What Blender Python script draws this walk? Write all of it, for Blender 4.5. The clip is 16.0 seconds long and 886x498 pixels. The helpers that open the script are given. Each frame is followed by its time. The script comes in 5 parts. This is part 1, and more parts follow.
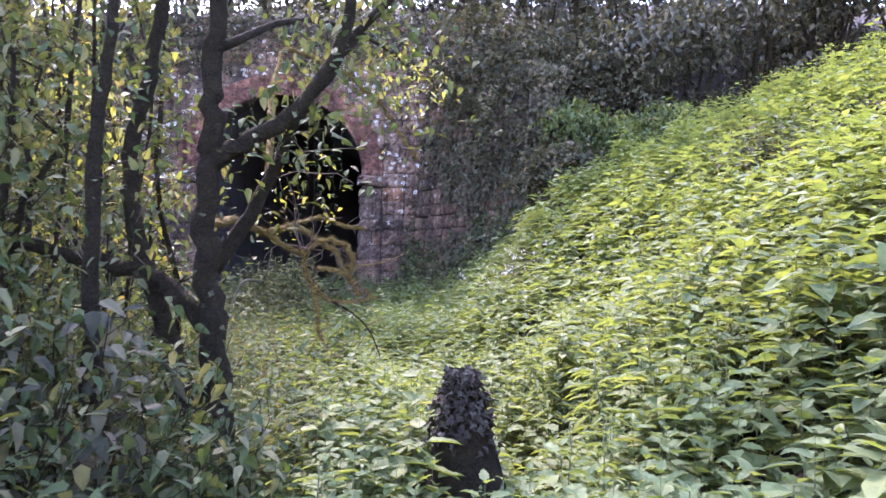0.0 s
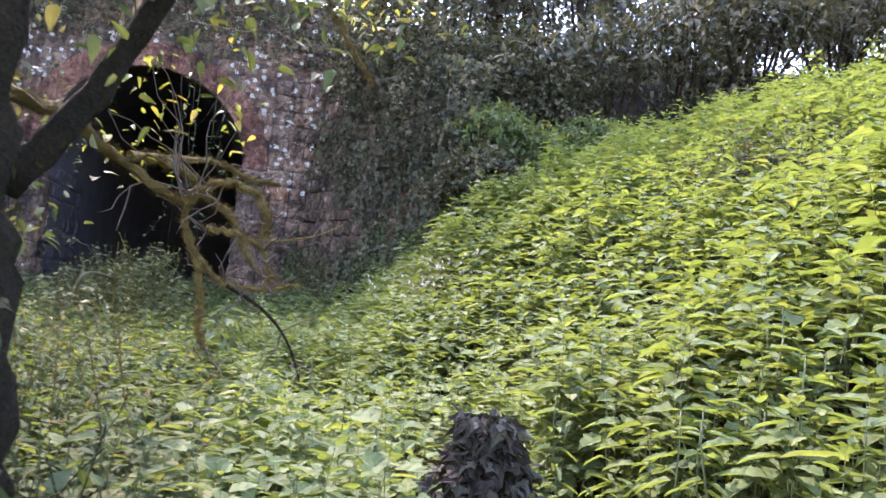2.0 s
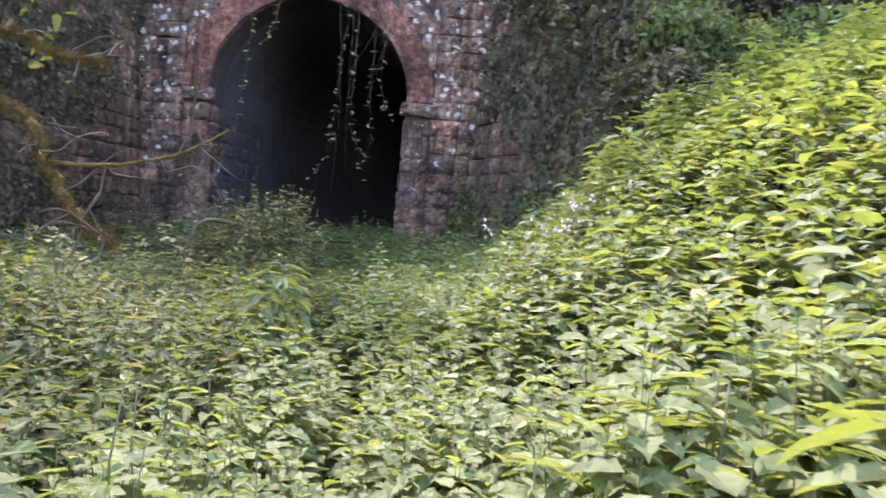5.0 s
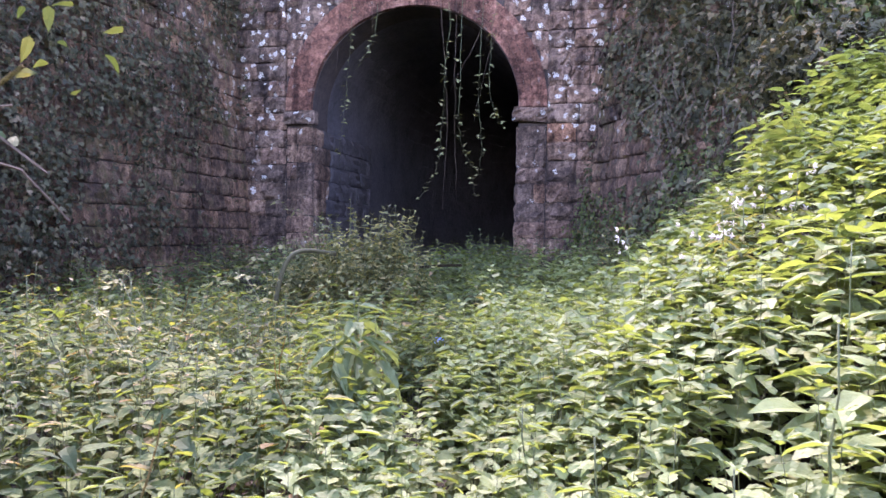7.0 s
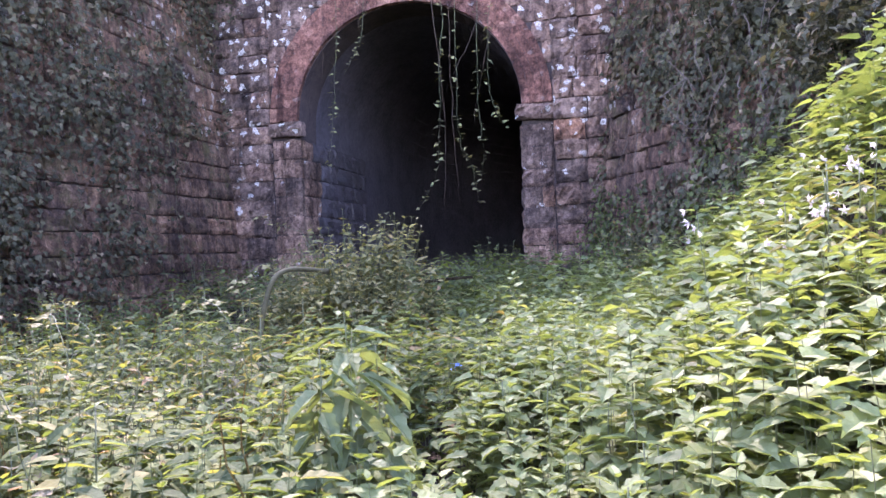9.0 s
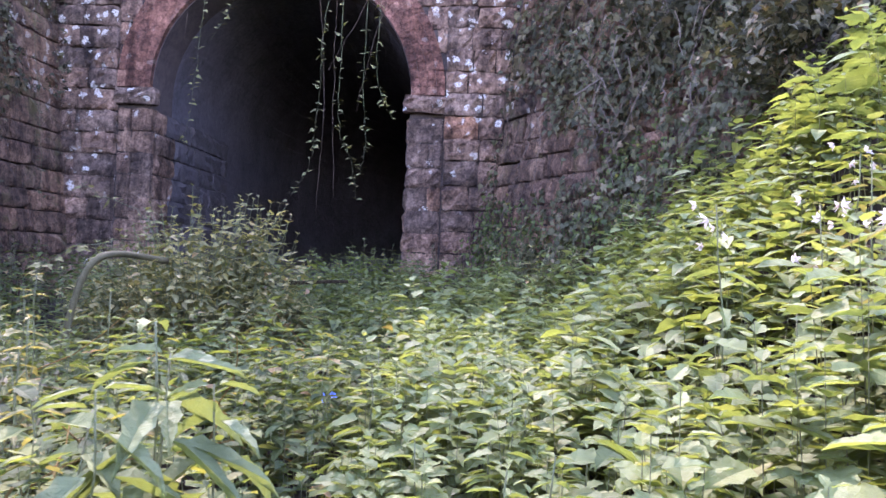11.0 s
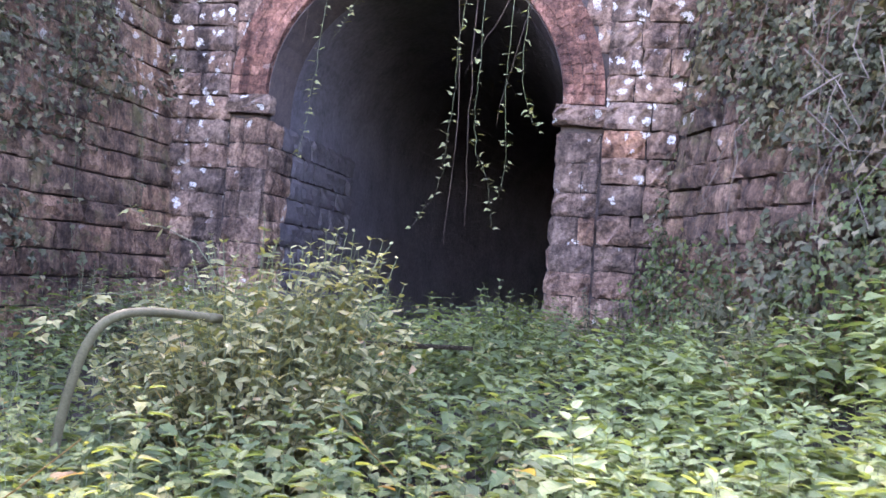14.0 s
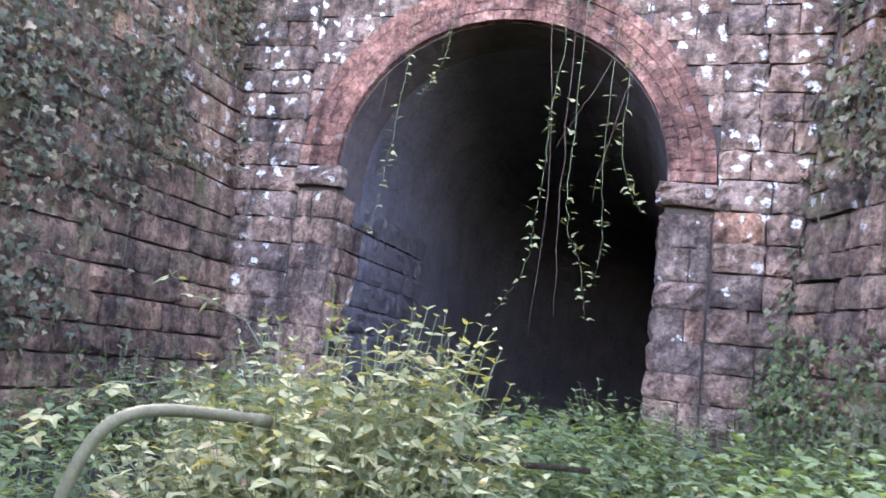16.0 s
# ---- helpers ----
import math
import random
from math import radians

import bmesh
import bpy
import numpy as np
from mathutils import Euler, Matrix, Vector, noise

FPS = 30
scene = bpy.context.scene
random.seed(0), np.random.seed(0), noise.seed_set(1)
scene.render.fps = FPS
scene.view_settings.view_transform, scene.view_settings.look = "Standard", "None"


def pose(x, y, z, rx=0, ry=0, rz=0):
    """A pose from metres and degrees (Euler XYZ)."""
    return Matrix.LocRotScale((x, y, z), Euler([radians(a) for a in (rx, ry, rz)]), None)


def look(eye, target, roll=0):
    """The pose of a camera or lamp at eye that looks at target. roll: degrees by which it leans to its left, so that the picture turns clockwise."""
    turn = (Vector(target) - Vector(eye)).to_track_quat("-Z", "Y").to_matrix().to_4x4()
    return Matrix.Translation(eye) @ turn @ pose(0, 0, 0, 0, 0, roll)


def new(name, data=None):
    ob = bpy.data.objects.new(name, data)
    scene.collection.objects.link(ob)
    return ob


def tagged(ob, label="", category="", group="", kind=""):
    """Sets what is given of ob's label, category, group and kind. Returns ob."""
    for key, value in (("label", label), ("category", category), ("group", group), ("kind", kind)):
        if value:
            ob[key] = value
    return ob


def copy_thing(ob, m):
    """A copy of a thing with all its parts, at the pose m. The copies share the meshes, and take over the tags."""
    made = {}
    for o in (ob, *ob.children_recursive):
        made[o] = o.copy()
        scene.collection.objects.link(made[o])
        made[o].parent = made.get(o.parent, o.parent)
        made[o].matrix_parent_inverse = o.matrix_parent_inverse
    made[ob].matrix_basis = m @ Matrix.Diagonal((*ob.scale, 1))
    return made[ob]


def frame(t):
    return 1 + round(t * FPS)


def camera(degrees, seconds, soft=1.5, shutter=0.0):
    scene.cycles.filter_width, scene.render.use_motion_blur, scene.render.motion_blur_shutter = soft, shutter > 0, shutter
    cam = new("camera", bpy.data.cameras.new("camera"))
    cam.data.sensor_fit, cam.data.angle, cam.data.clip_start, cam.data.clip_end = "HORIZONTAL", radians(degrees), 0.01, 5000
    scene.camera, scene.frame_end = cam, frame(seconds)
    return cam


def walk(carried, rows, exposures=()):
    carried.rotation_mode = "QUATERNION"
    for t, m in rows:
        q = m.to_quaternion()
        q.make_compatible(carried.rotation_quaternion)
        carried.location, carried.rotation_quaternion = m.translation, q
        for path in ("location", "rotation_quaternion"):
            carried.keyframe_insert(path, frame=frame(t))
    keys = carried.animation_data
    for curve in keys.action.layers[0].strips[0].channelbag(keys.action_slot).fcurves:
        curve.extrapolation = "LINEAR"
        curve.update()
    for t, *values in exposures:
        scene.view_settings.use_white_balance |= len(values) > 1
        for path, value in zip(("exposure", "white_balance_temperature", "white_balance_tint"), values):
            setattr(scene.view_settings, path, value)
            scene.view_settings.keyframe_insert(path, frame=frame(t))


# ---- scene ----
cam = camera(58.4, 16.0, 1.5, 0.2)

PATH = [
    (0, (3.476, -22.652, 1.045), (3.581, -20.655, 1.088), 1.2),
    (0.5, (3.307, -22.03, 1.011), (3.517, -20.043, 1.102), 1.0),
    (1, (3.09, -21.47, 0.922), (3.374, -19.494, 1.042), 1.3),
    (1.5, (3.075, -20.933, 0.862), (3.422, -18.968, 0.997), 1.9),
    (2, (3.12, -20.341, 0.784), (3.551, -18.393, 0.914), 5.5),
    (2.5, (3.224, -19.765, 0.757), (3.824, -17.858, 0.775), 6.4),
    (3, (3.5, -19.339, 0.749), (3.944, -17.389, 0.717), 5.4),
    (3.5, (3.729, -18.965, 0.773), (4.175, -17.016, 0.721), 5.7),
    (4, (3.935, -18.63, 0.867), (4.265, -16.659, 0.793), 6.3),
    (4.5, (4.201, -18.397, 0.953), (4.256, -16.4, 0.857), 5.5),
    (5, (4.396, -18.138, 0.947), (4.288, -16.142, 0.879), 4.9),
    (5.2, (4.433, -17.969, 0.988), (4.179, -15.986, 0.929), 4.8),
    (7.3, (4.327, -16.376, 0.943), (3.871, -14.429, 0.904), 0.2),
    (7.5, (4.301, -16.218, 0.901), (3.839, -14.272, 0.868), -1.1),
    (8, (4.226, -15.875, 0.923), (3.764, -13.93, 0.916), -2.0),
    (8.2, (4.157, -15.775, 0.911), (3.709, -13.826, 0.927), -2.2),
    (10.3, (3.67, -14.362, 0.773), (3.354, -12.387, 0.742), 0.4),
    (10.5, (3.576, -14.199, 0.787), (3.351, -12.212, 0.789), 1.5),
    (11, (3.52, -13.771, 0.747), (3.439, -11.773, 0.776), 2.2),
    (11.5, (3.595, -13.253, 0.712), (3.538, -11.254, 0.754), 2.0),
    (12, (3.554, -12.853, 0.714), (3.497, -10.855, 0.752), 2.3),
    (12.5, (3.436, -12.378, 0.792), (3.324, -10.381, 0.798), 3.5),
    (13, (3.459, -11.982, 0.828), (3.269, -9.991, 0.807), 3.4),
    (13.5, (3.419, -11.676, 1.04), (3.049, -9.71, 1.037), 2.8),
    (14, (3.213, -11.446, 1.067), (2.785, -9.493, 1.124), 4.6),
    (14.5, (3.045, -11.257, 1.17), (2.595, -9.31, 1.251), 6.2),
    (15, (3.01, -10.927, 1.125), (2.533, -8.99, 1.269), 6.3),
    (15.5, (2.905, -10.5, 1.126), (2.416, -8.568, 1.296), 6.2),
    (16, (2.627, -10.275, 1.053), (2.037, -8.384, 1.323), 6.9),
]
EXPOSURES = [(0, 3.8, 5850, 45), (1.5, 3.65, 6100, 37), (2.5, 3.72, 6200, 30), (3.5, 3.87, 6250, 29), (5, 3.76, 6300, 35), (8, 4.24, 6000, 50), (12, 4.32, 6000, 51), (13, 4.55, 6100, 51), (14, 5.0, 6250, 46), (14.5, 5.15, 6350, 46), (16, 5.25, 6250, 39)]
walk(cam, [(t, look(eye, target, roll)) for t, eye, target, roll in PATH], EXPOSURES)

# ---- world, sun ----
SUN_EL, SUN_AZ = 47.0, -22.0  # degrees; azimuth from +y towards +x
world = bpy.data.worlds.new("world")
scene.world = world
world.use_nodes = True
wn = world.node_tree.nodes
sky = wn.new("ShaderNodeTexSky")
sky.sky_type = "NISHITA"
sky.sun_disc = False
sky.sun_elevation = radians(SUN_EL)
sky.sun_rotation = radians(SUN_AZ)
wn["Background"].inputs["Strength"].default_value = 0.15
world.node_tree.links.new(sky.outputs["Color"], wn["Background"].inputs["Color"])
sun_data = bpy.data.lights.new("sun", "SUN")
sun_data.energy, sun_data.angle, sun_data.color = 1.02, radians(0.8), (1.0, 0.95, 0.86)
sun = new("sun", sun_data)
sun_way = Vector((math.sin(radians(SUN_AZ)) * math.cos(radians(SUN_EL)), math.cos(radians(SUN_AZ)) * math.cos(radians(SUN_EL)), math.sin(radians(SUN_EL))))
sun.matrix_world = look(sun_way * 60, (0, 0, 0))

# ---- materials ----


class Mat:
    """A node material with a few short helpers."""

    def __init__(self, name):
        self.m = bpy.data.materials.new(name)
        self.m.use_nodes = True
        self.t = self.m.node_tree
        self.bsdf = self.t.nodes["Principled BSDF"]
        self.out = self.t.nodes["Material Output"]

    def node(self, kind, **values):
        n = self.t.nodes.new(kind)
        for k, v in values.items():
            n.inputs[k].default_value = v
        return n

    def link(self, a, b):
        self.t.links.new(a, b)

    def coords(self, which="Object"):
        return self.t.nodes.new("ShaderNodeTexCoord").outputs[which]

    def place(self):
        return self.t.nodes.new("ShaderNodeNewGeometry").outputs["Position"]

    def noise(self, scale, detail=4.0, rough=0.6, at=None):
        n = self.node("ShaderNodeTexNoise", Scale=scale, Detail=detail, Roughness=rough)
        self.link(at if at is not None else self.place(), n.inputs["Vector"])
        return n.outputs["Fac"]

    def ramp(self, fac, stops):
        r = self.t.nodes.new("ShaderNodeValToRGB")
        e = r.color_ramp.elements
        while len(e) < len(stops):
            e.new(0.5)
        for el, (p, c) in zip(e, stops):
            el.position = p
            el.color = (*c, 1)
        self.link(fac, r.inputs["Fac"])
        return r.outputs["Color"]

    def mix(self, fac, a, b, kind="MIX"):
        n = self.t.nodes.new("ShaderNodeMix")
        n.data_type, n.blend_type = "RGBA", kind
        for sock, v in ((n.inputs[0], fac), (n.inputs[6], a), (n.inputs[7], b)):
            if isinstance(v, (int, float)):
                sock.default_value = v
            elif isinstance(v, tuple):
                sock.default_value = (*v, 1)
            else:
                self.link(v, sock)
        return n.outputs[2]

    def bump(self, height, strength, dist):
        b = self.node("ShaderNodeBump", Strength=strength, Distance=dist)
        self.link(height, b.inputs["Height"])
        self.link(b.outputs["Normal"], self.bsdf.inputs["Normal"])
        return b

    def colour(self, c):
        self.link(c, self.bsdf.inputs["Base Color"])


def leaf_material(name, stops, trans, rough=0.45, glow=(1.0, 1.0, 0.35), spec=0.4):
    """Thin leaves: each leaf its own tone, light shining through them."""
    m = Mat(name)
    g = m.t.nodes.new("ShaderNodeNewGeometry")
    col = m.ramp(g.outputs["Random Per Island"], stops)
    blot = m.noise(9.0, 3.0)
    col = m.mix(0.55, col, m.ramp(blot, [(0.3, (0.55, 0.6, 0.5)), (0.7, (1.25, 1.2, 1.1))]), "MULTIPLY")
    m.colour(col)
    m.bsdf.inputs["Roughness"].default_value = rough
    m.bsdf.inputs["Specular IOR Level"].default_value = spec
    m.bump(m.noise(70.0, 3.0), 0.6, 0.01)
    tr = m.node("ShaderNodeBsdfTranslucent")
    m.link(m.mix(1.0, col, glow, "MULTIPLY"), tr.inputs["Color"])
    tint = m.t.nodes.new("ShaderNodeMixShader")
    tint.inputs[0].default_value = trans
    m.link(m.bsdf.outputs[0], tint.inputs[1])
    m.link(tr.outputs[0], tint.inputs[2])
    m.link(tint.outputs[0], m.out.inputs["Surface"])
    return m.m


def stone_material(name, stops, lichen=0.5, moss=0.2):
    """Weathered red sandstone with dark soot, white lichen rosettes and a little moss."""
    m = Mat(name)
    rnd = m.t.nodes.new("ShaderNodeObjectInfo").outputs["Random"]
    col = m.ramp(rnd, stops)
    col = m.mix(0.8, col, m.ramp(m.noise(2.2, 6.0, 0.7), [(0.34, (0.24, 0.22, 0.21)), (0.6, (1.15, 1.1, 1.06))]), "MULTIPLY")
    col = m.mix(0.75, col, m.ramp(m.noise(24.0, 5.0, 0.75), [(0.35, (0.45, 0.43, 0.42)), (0.65, (1.25, 1.2, 1.15))]), "MULTIPLY")
    streak = m.node("ShaderNodeMapping")
    streak.inputs["Scale"].default_value = (5.0, 5.0, 0.55)
    m.link(m.place(), streak.inputs["Vector"])
    col = m.mix(0.75, col, m.ramp(m.noise(1.0, 5.0, 0.65, streak.outputs[0]), [(0.38, (0.36, 0.33, 0.31)), (0.58, (1.15, 1.12, 1.08))]), "MULTIPLY")
    col = m.mix(0.85, col, m.ramp(m.noise(0.75, 6.0, 0.7), [(0.34, (0.42, 0.40, 0.40)), (0.60, (1.2, 1.15, 1.1))]), "MULTIPLY")
    col = m.mix(0.8, col, m.ramp(m.noise(7.5, 8.0, 0.78), [(0.40, (0.34, 0.31, 0.29)), (0.56, (1.2, 1.15, 1.1))]), "MULTIPLY")
    # moss
    mo = m.ramp(m.noise(1.4, 6.0, 0.75), [(0.64 - 0.17 * moss, (0, 0, 0)), (0.76 - 0.17 * moss, (1, 1, 1))])
    col = m.mix(m.mix(1.0, mo, (moss, moss, moss), "MULTIPLY"), col, (0.13, 0.118, 0.036))
    # lichen rosettes
    v = m.node("ShaderNodeTexVoronoi", Scale=5.2, Randomness=1.0)
    warp = m.t.nodes.new("ShaderNodeVectorMath")
    warp.operation = "MULTIPLY_ADD"
    wn_ = m.node("ShaderNodeTexNoise", Scale=12.0, Detail=6.0, Roughness=0.75)
    m.link(m.place(), wn_.inputs["Vector"])
    m.link(wn_.outputs["Color"], warp.inputs[0])
    warp.inputs[1].default_value = (0.26, 0.26, 0.26)
    m.link(m.place(), warp.inputs[2])
    m.link(warp.outputs[0], v.inputs["Vector"])
    disc = m.ramp(v.outputs["Distance"], [(0.06, (0.25, 0.25, 0.25)), (0.17, (1, 1, 1)), (0.26, (1, 1, 1)), (0.33, (0, 0, 0))])
    high = m.node("ShaderNodeMapRange")
    sep = m.t.nodes.new("ShaderNodeSeparateXYZ")
    m.link(m.place(), sep.inputs[0])
    m.link(sep.outputs["Z"], high.inputs["Value"])
    for key, val in (("From Min", 2.6), ("From Max", 4.6), ("To Min", -0.08), ("To Max", 0.30)):
        high.inputs[key].default_value = val
    more = m.t.nodes.new("ShaderNodeMath")
    m.link(high.outputs[0], more.inputs[0])
    m.link(m.noise(1.1, 4.0, 0.7), more.inputs[1])
    where = m.ramp(more.outputs[0], [(0.58 - 0.15 * lichen, (0, 0, 0)), (0.66 - 0.15 * lichen, (1, 1, 1))])
    pick = m.ramp(v.outputs["Color"], [(0.47, (0, 0, 0)), (0.52, (1, 1, 1))])
    f = m.mix(1.0, m.mix(1.0, disc, where, "MULTIPLY"), pick, "MULTIPLY")
    f = m.mix(1.0, f, m.ramp(m.noise(60.0, 3.0), [(0.3, (0.35, 0.35, 0.35)), (0.55, (1, 1, 1))]), "MULTIPLY")
    col = m.mix(m.mix(1.0, f, (min(1, lichen * 1.4),) * 3, "MULTIPLY"), col, (0.80, 0.74, 0.60))
    m.colour(col)
    m.bsdf.inputs["Roughness"].default_value = 0.92
    m.bsdf.inputs["Specular IOR Level"].default_value = 0.2
    rock = m.mix(0.45, m.noise(5.0, 10.0, 0.75), m.noise(22.0, 8.0, 0.8))
    m.bump(rock, 1.0, 0.16)
    return m.m


def plain_material(name, a, b, scale, rough=0.9, bump=0.5, dist=0.02, metal=0.0):
    m = Mat(name)
    m.colour(m.mix(0.5, m.ramp(m.noise(scale, 6.0, 0.7), [(0.3, a), (0.7, b)]), m.ramp(m.noise(scale * 9, 4.0, 0.7), [(0.3, a), (0.7, b)])))
    m.bsdf.inputs["Roughness"].default_value = rough
    m.bsdf.inputs["Specular IOR Level"].default_value = 0.12 if rough > 0.8 else 0.4
    m.bsdf.inputs["Metallic"].default_value = metal
    m.bump(m.noise(scale * 5, 8.0, 0.7), bump, dist)
    return m.m


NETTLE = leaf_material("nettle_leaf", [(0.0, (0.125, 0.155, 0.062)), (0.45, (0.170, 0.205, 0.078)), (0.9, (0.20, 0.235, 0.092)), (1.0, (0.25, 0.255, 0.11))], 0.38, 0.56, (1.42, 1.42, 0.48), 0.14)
# darker nettle copy, with the cutting's shade put into the leaf colour
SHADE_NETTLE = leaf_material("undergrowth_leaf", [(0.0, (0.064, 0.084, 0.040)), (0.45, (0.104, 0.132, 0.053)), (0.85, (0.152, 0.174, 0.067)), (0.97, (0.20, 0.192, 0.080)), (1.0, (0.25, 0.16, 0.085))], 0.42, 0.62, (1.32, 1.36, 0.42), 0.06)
IVY = leaf_material("ivy_leaf", [(0.0, (0.038, 0.037, 0.022)), (0.5, (0.068, 0.066, 0.036)), (0.85, (0.12, 0.105, 0.055)), (1.0, (0.20, 0.145, 0.085))], 0.2, 0.62, (1.2, 1.2, 0.5), 0.07)
STUMP_IVY = leaf_material("dark_ivy_leaf", [(0.0, (0.028, 0.020, 0.014)), (0.7, (0.050, 0.038, 0.025)), (1.0, (0.085, 0.075, 0.05))], 0.1, 0.55, (1.0, 1.2, 0.5), 0.1)
TREE_LEAF = leaf_material("tree_leaf", [(0.0, (0.05, 0.075, 0.028)), (0.6, (0.095, 0.112, 0.045)), (1.0, (0.16, 0.15, 0.075))], 0.32, 0.65, (1.35, 1.25, 0.55), 0.08)
AUTUMN_LEAF = leaf_material("yellow_leaf", [(0.0, (0.20, 0.23, 0.06)), (0.7, (0.32, 0.31, 0.09)), (1.0, (0.38, 0.29, 0.11))], 0.42, 0.5, (1.2, 1.15, 0.45))
WOOD_LEAF = leaf_material("woodland_leaf", [(0.0, (0.05, 0.05, 0.03)), (0.5, (0.09, 0.085, 0.045)), (0.9, (0.14, 0.11, 0.06)), (1.0, (0.2, 0.17, 0.1))], 0.35, 0.4, (1.4, 1.4, 0.7))
STEM = plain_material("green_stem", (0.07, 0.10, 0.03), (0.14, 0.13, 0.05), 8.0, 0.6, 0.2)
DEAD = plain_material("dry_stem", (0.09, 0.065, 0.045), (0.21, 0.165, 0.115), 8.0, 0.85, 0.3)
BARK = plain_material("dark_bark", (0.009, 0.006, 0.004), (0.095, 0.070, 0.032), 9.0, 1.0, 1.0, 0.2)
IVY_STEM = plain_material("brown_ivy_stem", (0.05, 0.034, 0.022), (0.16, 0.11, 0.07), 9.0, 0.9, 0.3)
MOSSY = plain_material("mossy_bark", (0.045, 0.028, 0.011), (0.40, 0.27, 0.07), 22.0, 0.95, 1.0, 0.03)
EARTH = plain_material("earth", (0.025, 0.020, 0.014), (0.07, 0.055, 0.036), 3.0, 1.0, 1.0, 0.05)
RED = [(0.0, (0.24, 0.19, 0.15)), (0.4, (0.32, 0.245, 0.185)), (0.75, (0.38, 0.265, 0.19)), (0.99, (0.43, 0.31, 0.22)), (1.0, (0.50, 0.24, 0.12))]
STONE = stone_material("weathered_sandstone", RED, 0.9, 0.2)
STONE_WING = stone_material("damp_sandstone", [(0.0, (0.23, 0.165, 0.11)), (0.6, (0.30, 0.205, 0.135)), (1.0, (0.37, 0.24, 0.15))], 0.35, 0.65)
MORTAR = plain_material("dark_mortar", (0.032, 0.026, 0.022), (0.115, 0.086, 0.068), 5.0, 1.0, 0.6)
BRICK = stone_material("red_brick", [(0.0, (0.27, 0.145, 0.10)), (0.5, (0.32, 0.172, 0.12)), (0.9, (0.37, 0.20, 0.145)), (1.0, (0.48, 0.29, 0.20))], 0.12, 0.0)
DARK_STONE = plain_material("sooty_block", (0.035, 0.030, 0.028), (0.125, 0.106, 0.096), 2.0, 1.0, 0.8)
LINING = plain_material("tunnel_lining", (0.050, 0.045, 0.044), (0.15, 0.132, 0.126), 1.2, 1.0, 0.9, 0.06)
RUST = plain_material("painted_pipe", (0.050, 0.044, 0.019), (0.125, 0.108, 0.050), 10.0, 0.82, 0.3, 0.006, 0.0)
BALSAM = leaf_material("balsam_leaf", [(0.0, (0.10, 0.128, 0.058)), (0.6, (0.145, 0.175, 0.080)), (1.0, (0.19, 0.21, 0.10))], 0.28, 0.6, (1.35, 1.38, 0.5), 0.09)
PETAL = leaf_material("pale_petal", [(0.0, (0.52, 0.43, 0.38)), (0.6, (0.62, 0.56, 0.47)), (1.0, (0.70, 0.65, 0.54))], 0.4, 0.5, (1, 1, 1))

# ---- mesh helpers ----
rng = np.random.default_rng(7)


def tri_mesh(name, verts, tris, mat, smooth=False):
    """A mesh from arrays of vertices (n, 3) and triangles (m, 3)."""
    verts, tris = np.asarray(verts, np.float32), np.asarray(tris, np.int32)
    me = bpy.data.meshes.new(name)
    me.vertices.add(len(verts))
    me.vertices.foreach_set("co", verts.ravel())
    me.loops.add(len(tris) * 3)
    me.loops.foreach_set("vertex_index", tris.ravel())
    me.polygons.add(len(tris))
    me.polygons.foreach_set("loop_start", np.arange(0, len(tris) * 3, 3, dtype=np.int32))
    me.polygons.foreach_set("use_smooth", np.full(len(tris), smooth))
    me.update()
    me.validate()
    me.materials.append(mat)
    return me


def part(name, me, parent, label="", category=""):
    ob = new(name, me)
    if parent is not None:
        ob.parent = parent
    if label:
        tagged(ob, label, category)
    return ob


def blade(rows, tip):
    """A pointed leaf folded along its midrib: rows of (distance, half width, lift of the edge, droop)."""
    v, t = [(0, 0, 0)], []
    for u, w, lift, droop in rows:
        v += [(u + 0.03, -w, lift - droop), (u, 0, -droop), (u + 0.03, w, lift - droop)]
    v.append((1, 0, -tip))
    t += [(0, 2, 1), (0, 3, 2)]
    for k in range(len(rows) - 1):
        c = 1 + 3 * k
        t += [(c, c + 1, c + 4), (c, c + 4, c + 3), (c + 1, c + 2, c + 5), (c + 1, c + 5, c + 4)]
    c, e = 1 + 3 * (len(rows) - 1), len(v) - 1
    t += [(c, c + 1, e), (c + 1, c + 2, e)]
    return np.array(v, float), np.array(t)


FLAT, FLAT_T = blade([(0.14, 0.32, 0.05, -0.01), (0.52, 0.26, 0.05, 0.03)], 0.16)
LEAF, LEAF_T = blade([(0.08, 0.23, 0.04, -0.01), (0.28, 0.35, 0.06, 0.0), (0.62, 0.19, 0.035, 0.05)], 0.16)
IVYL = np.array([(0, 0, 0), (-0.12, -0.35, 0.03), (0.22, -0.55, 0.0), (0.45, -0.22, 0.05), (1.0, 0, -0.1), (0.45, 0.22, 0.05), (0.22, 0.55, 0.0), (-0.12, 0.35, 0.03)], float)
IVYL_T = np.array([(0, 2, 1), (0, 3, 2), (0, 4, 3), (0, 5, 4), (0, 6, 5), (0, 7, 6)])


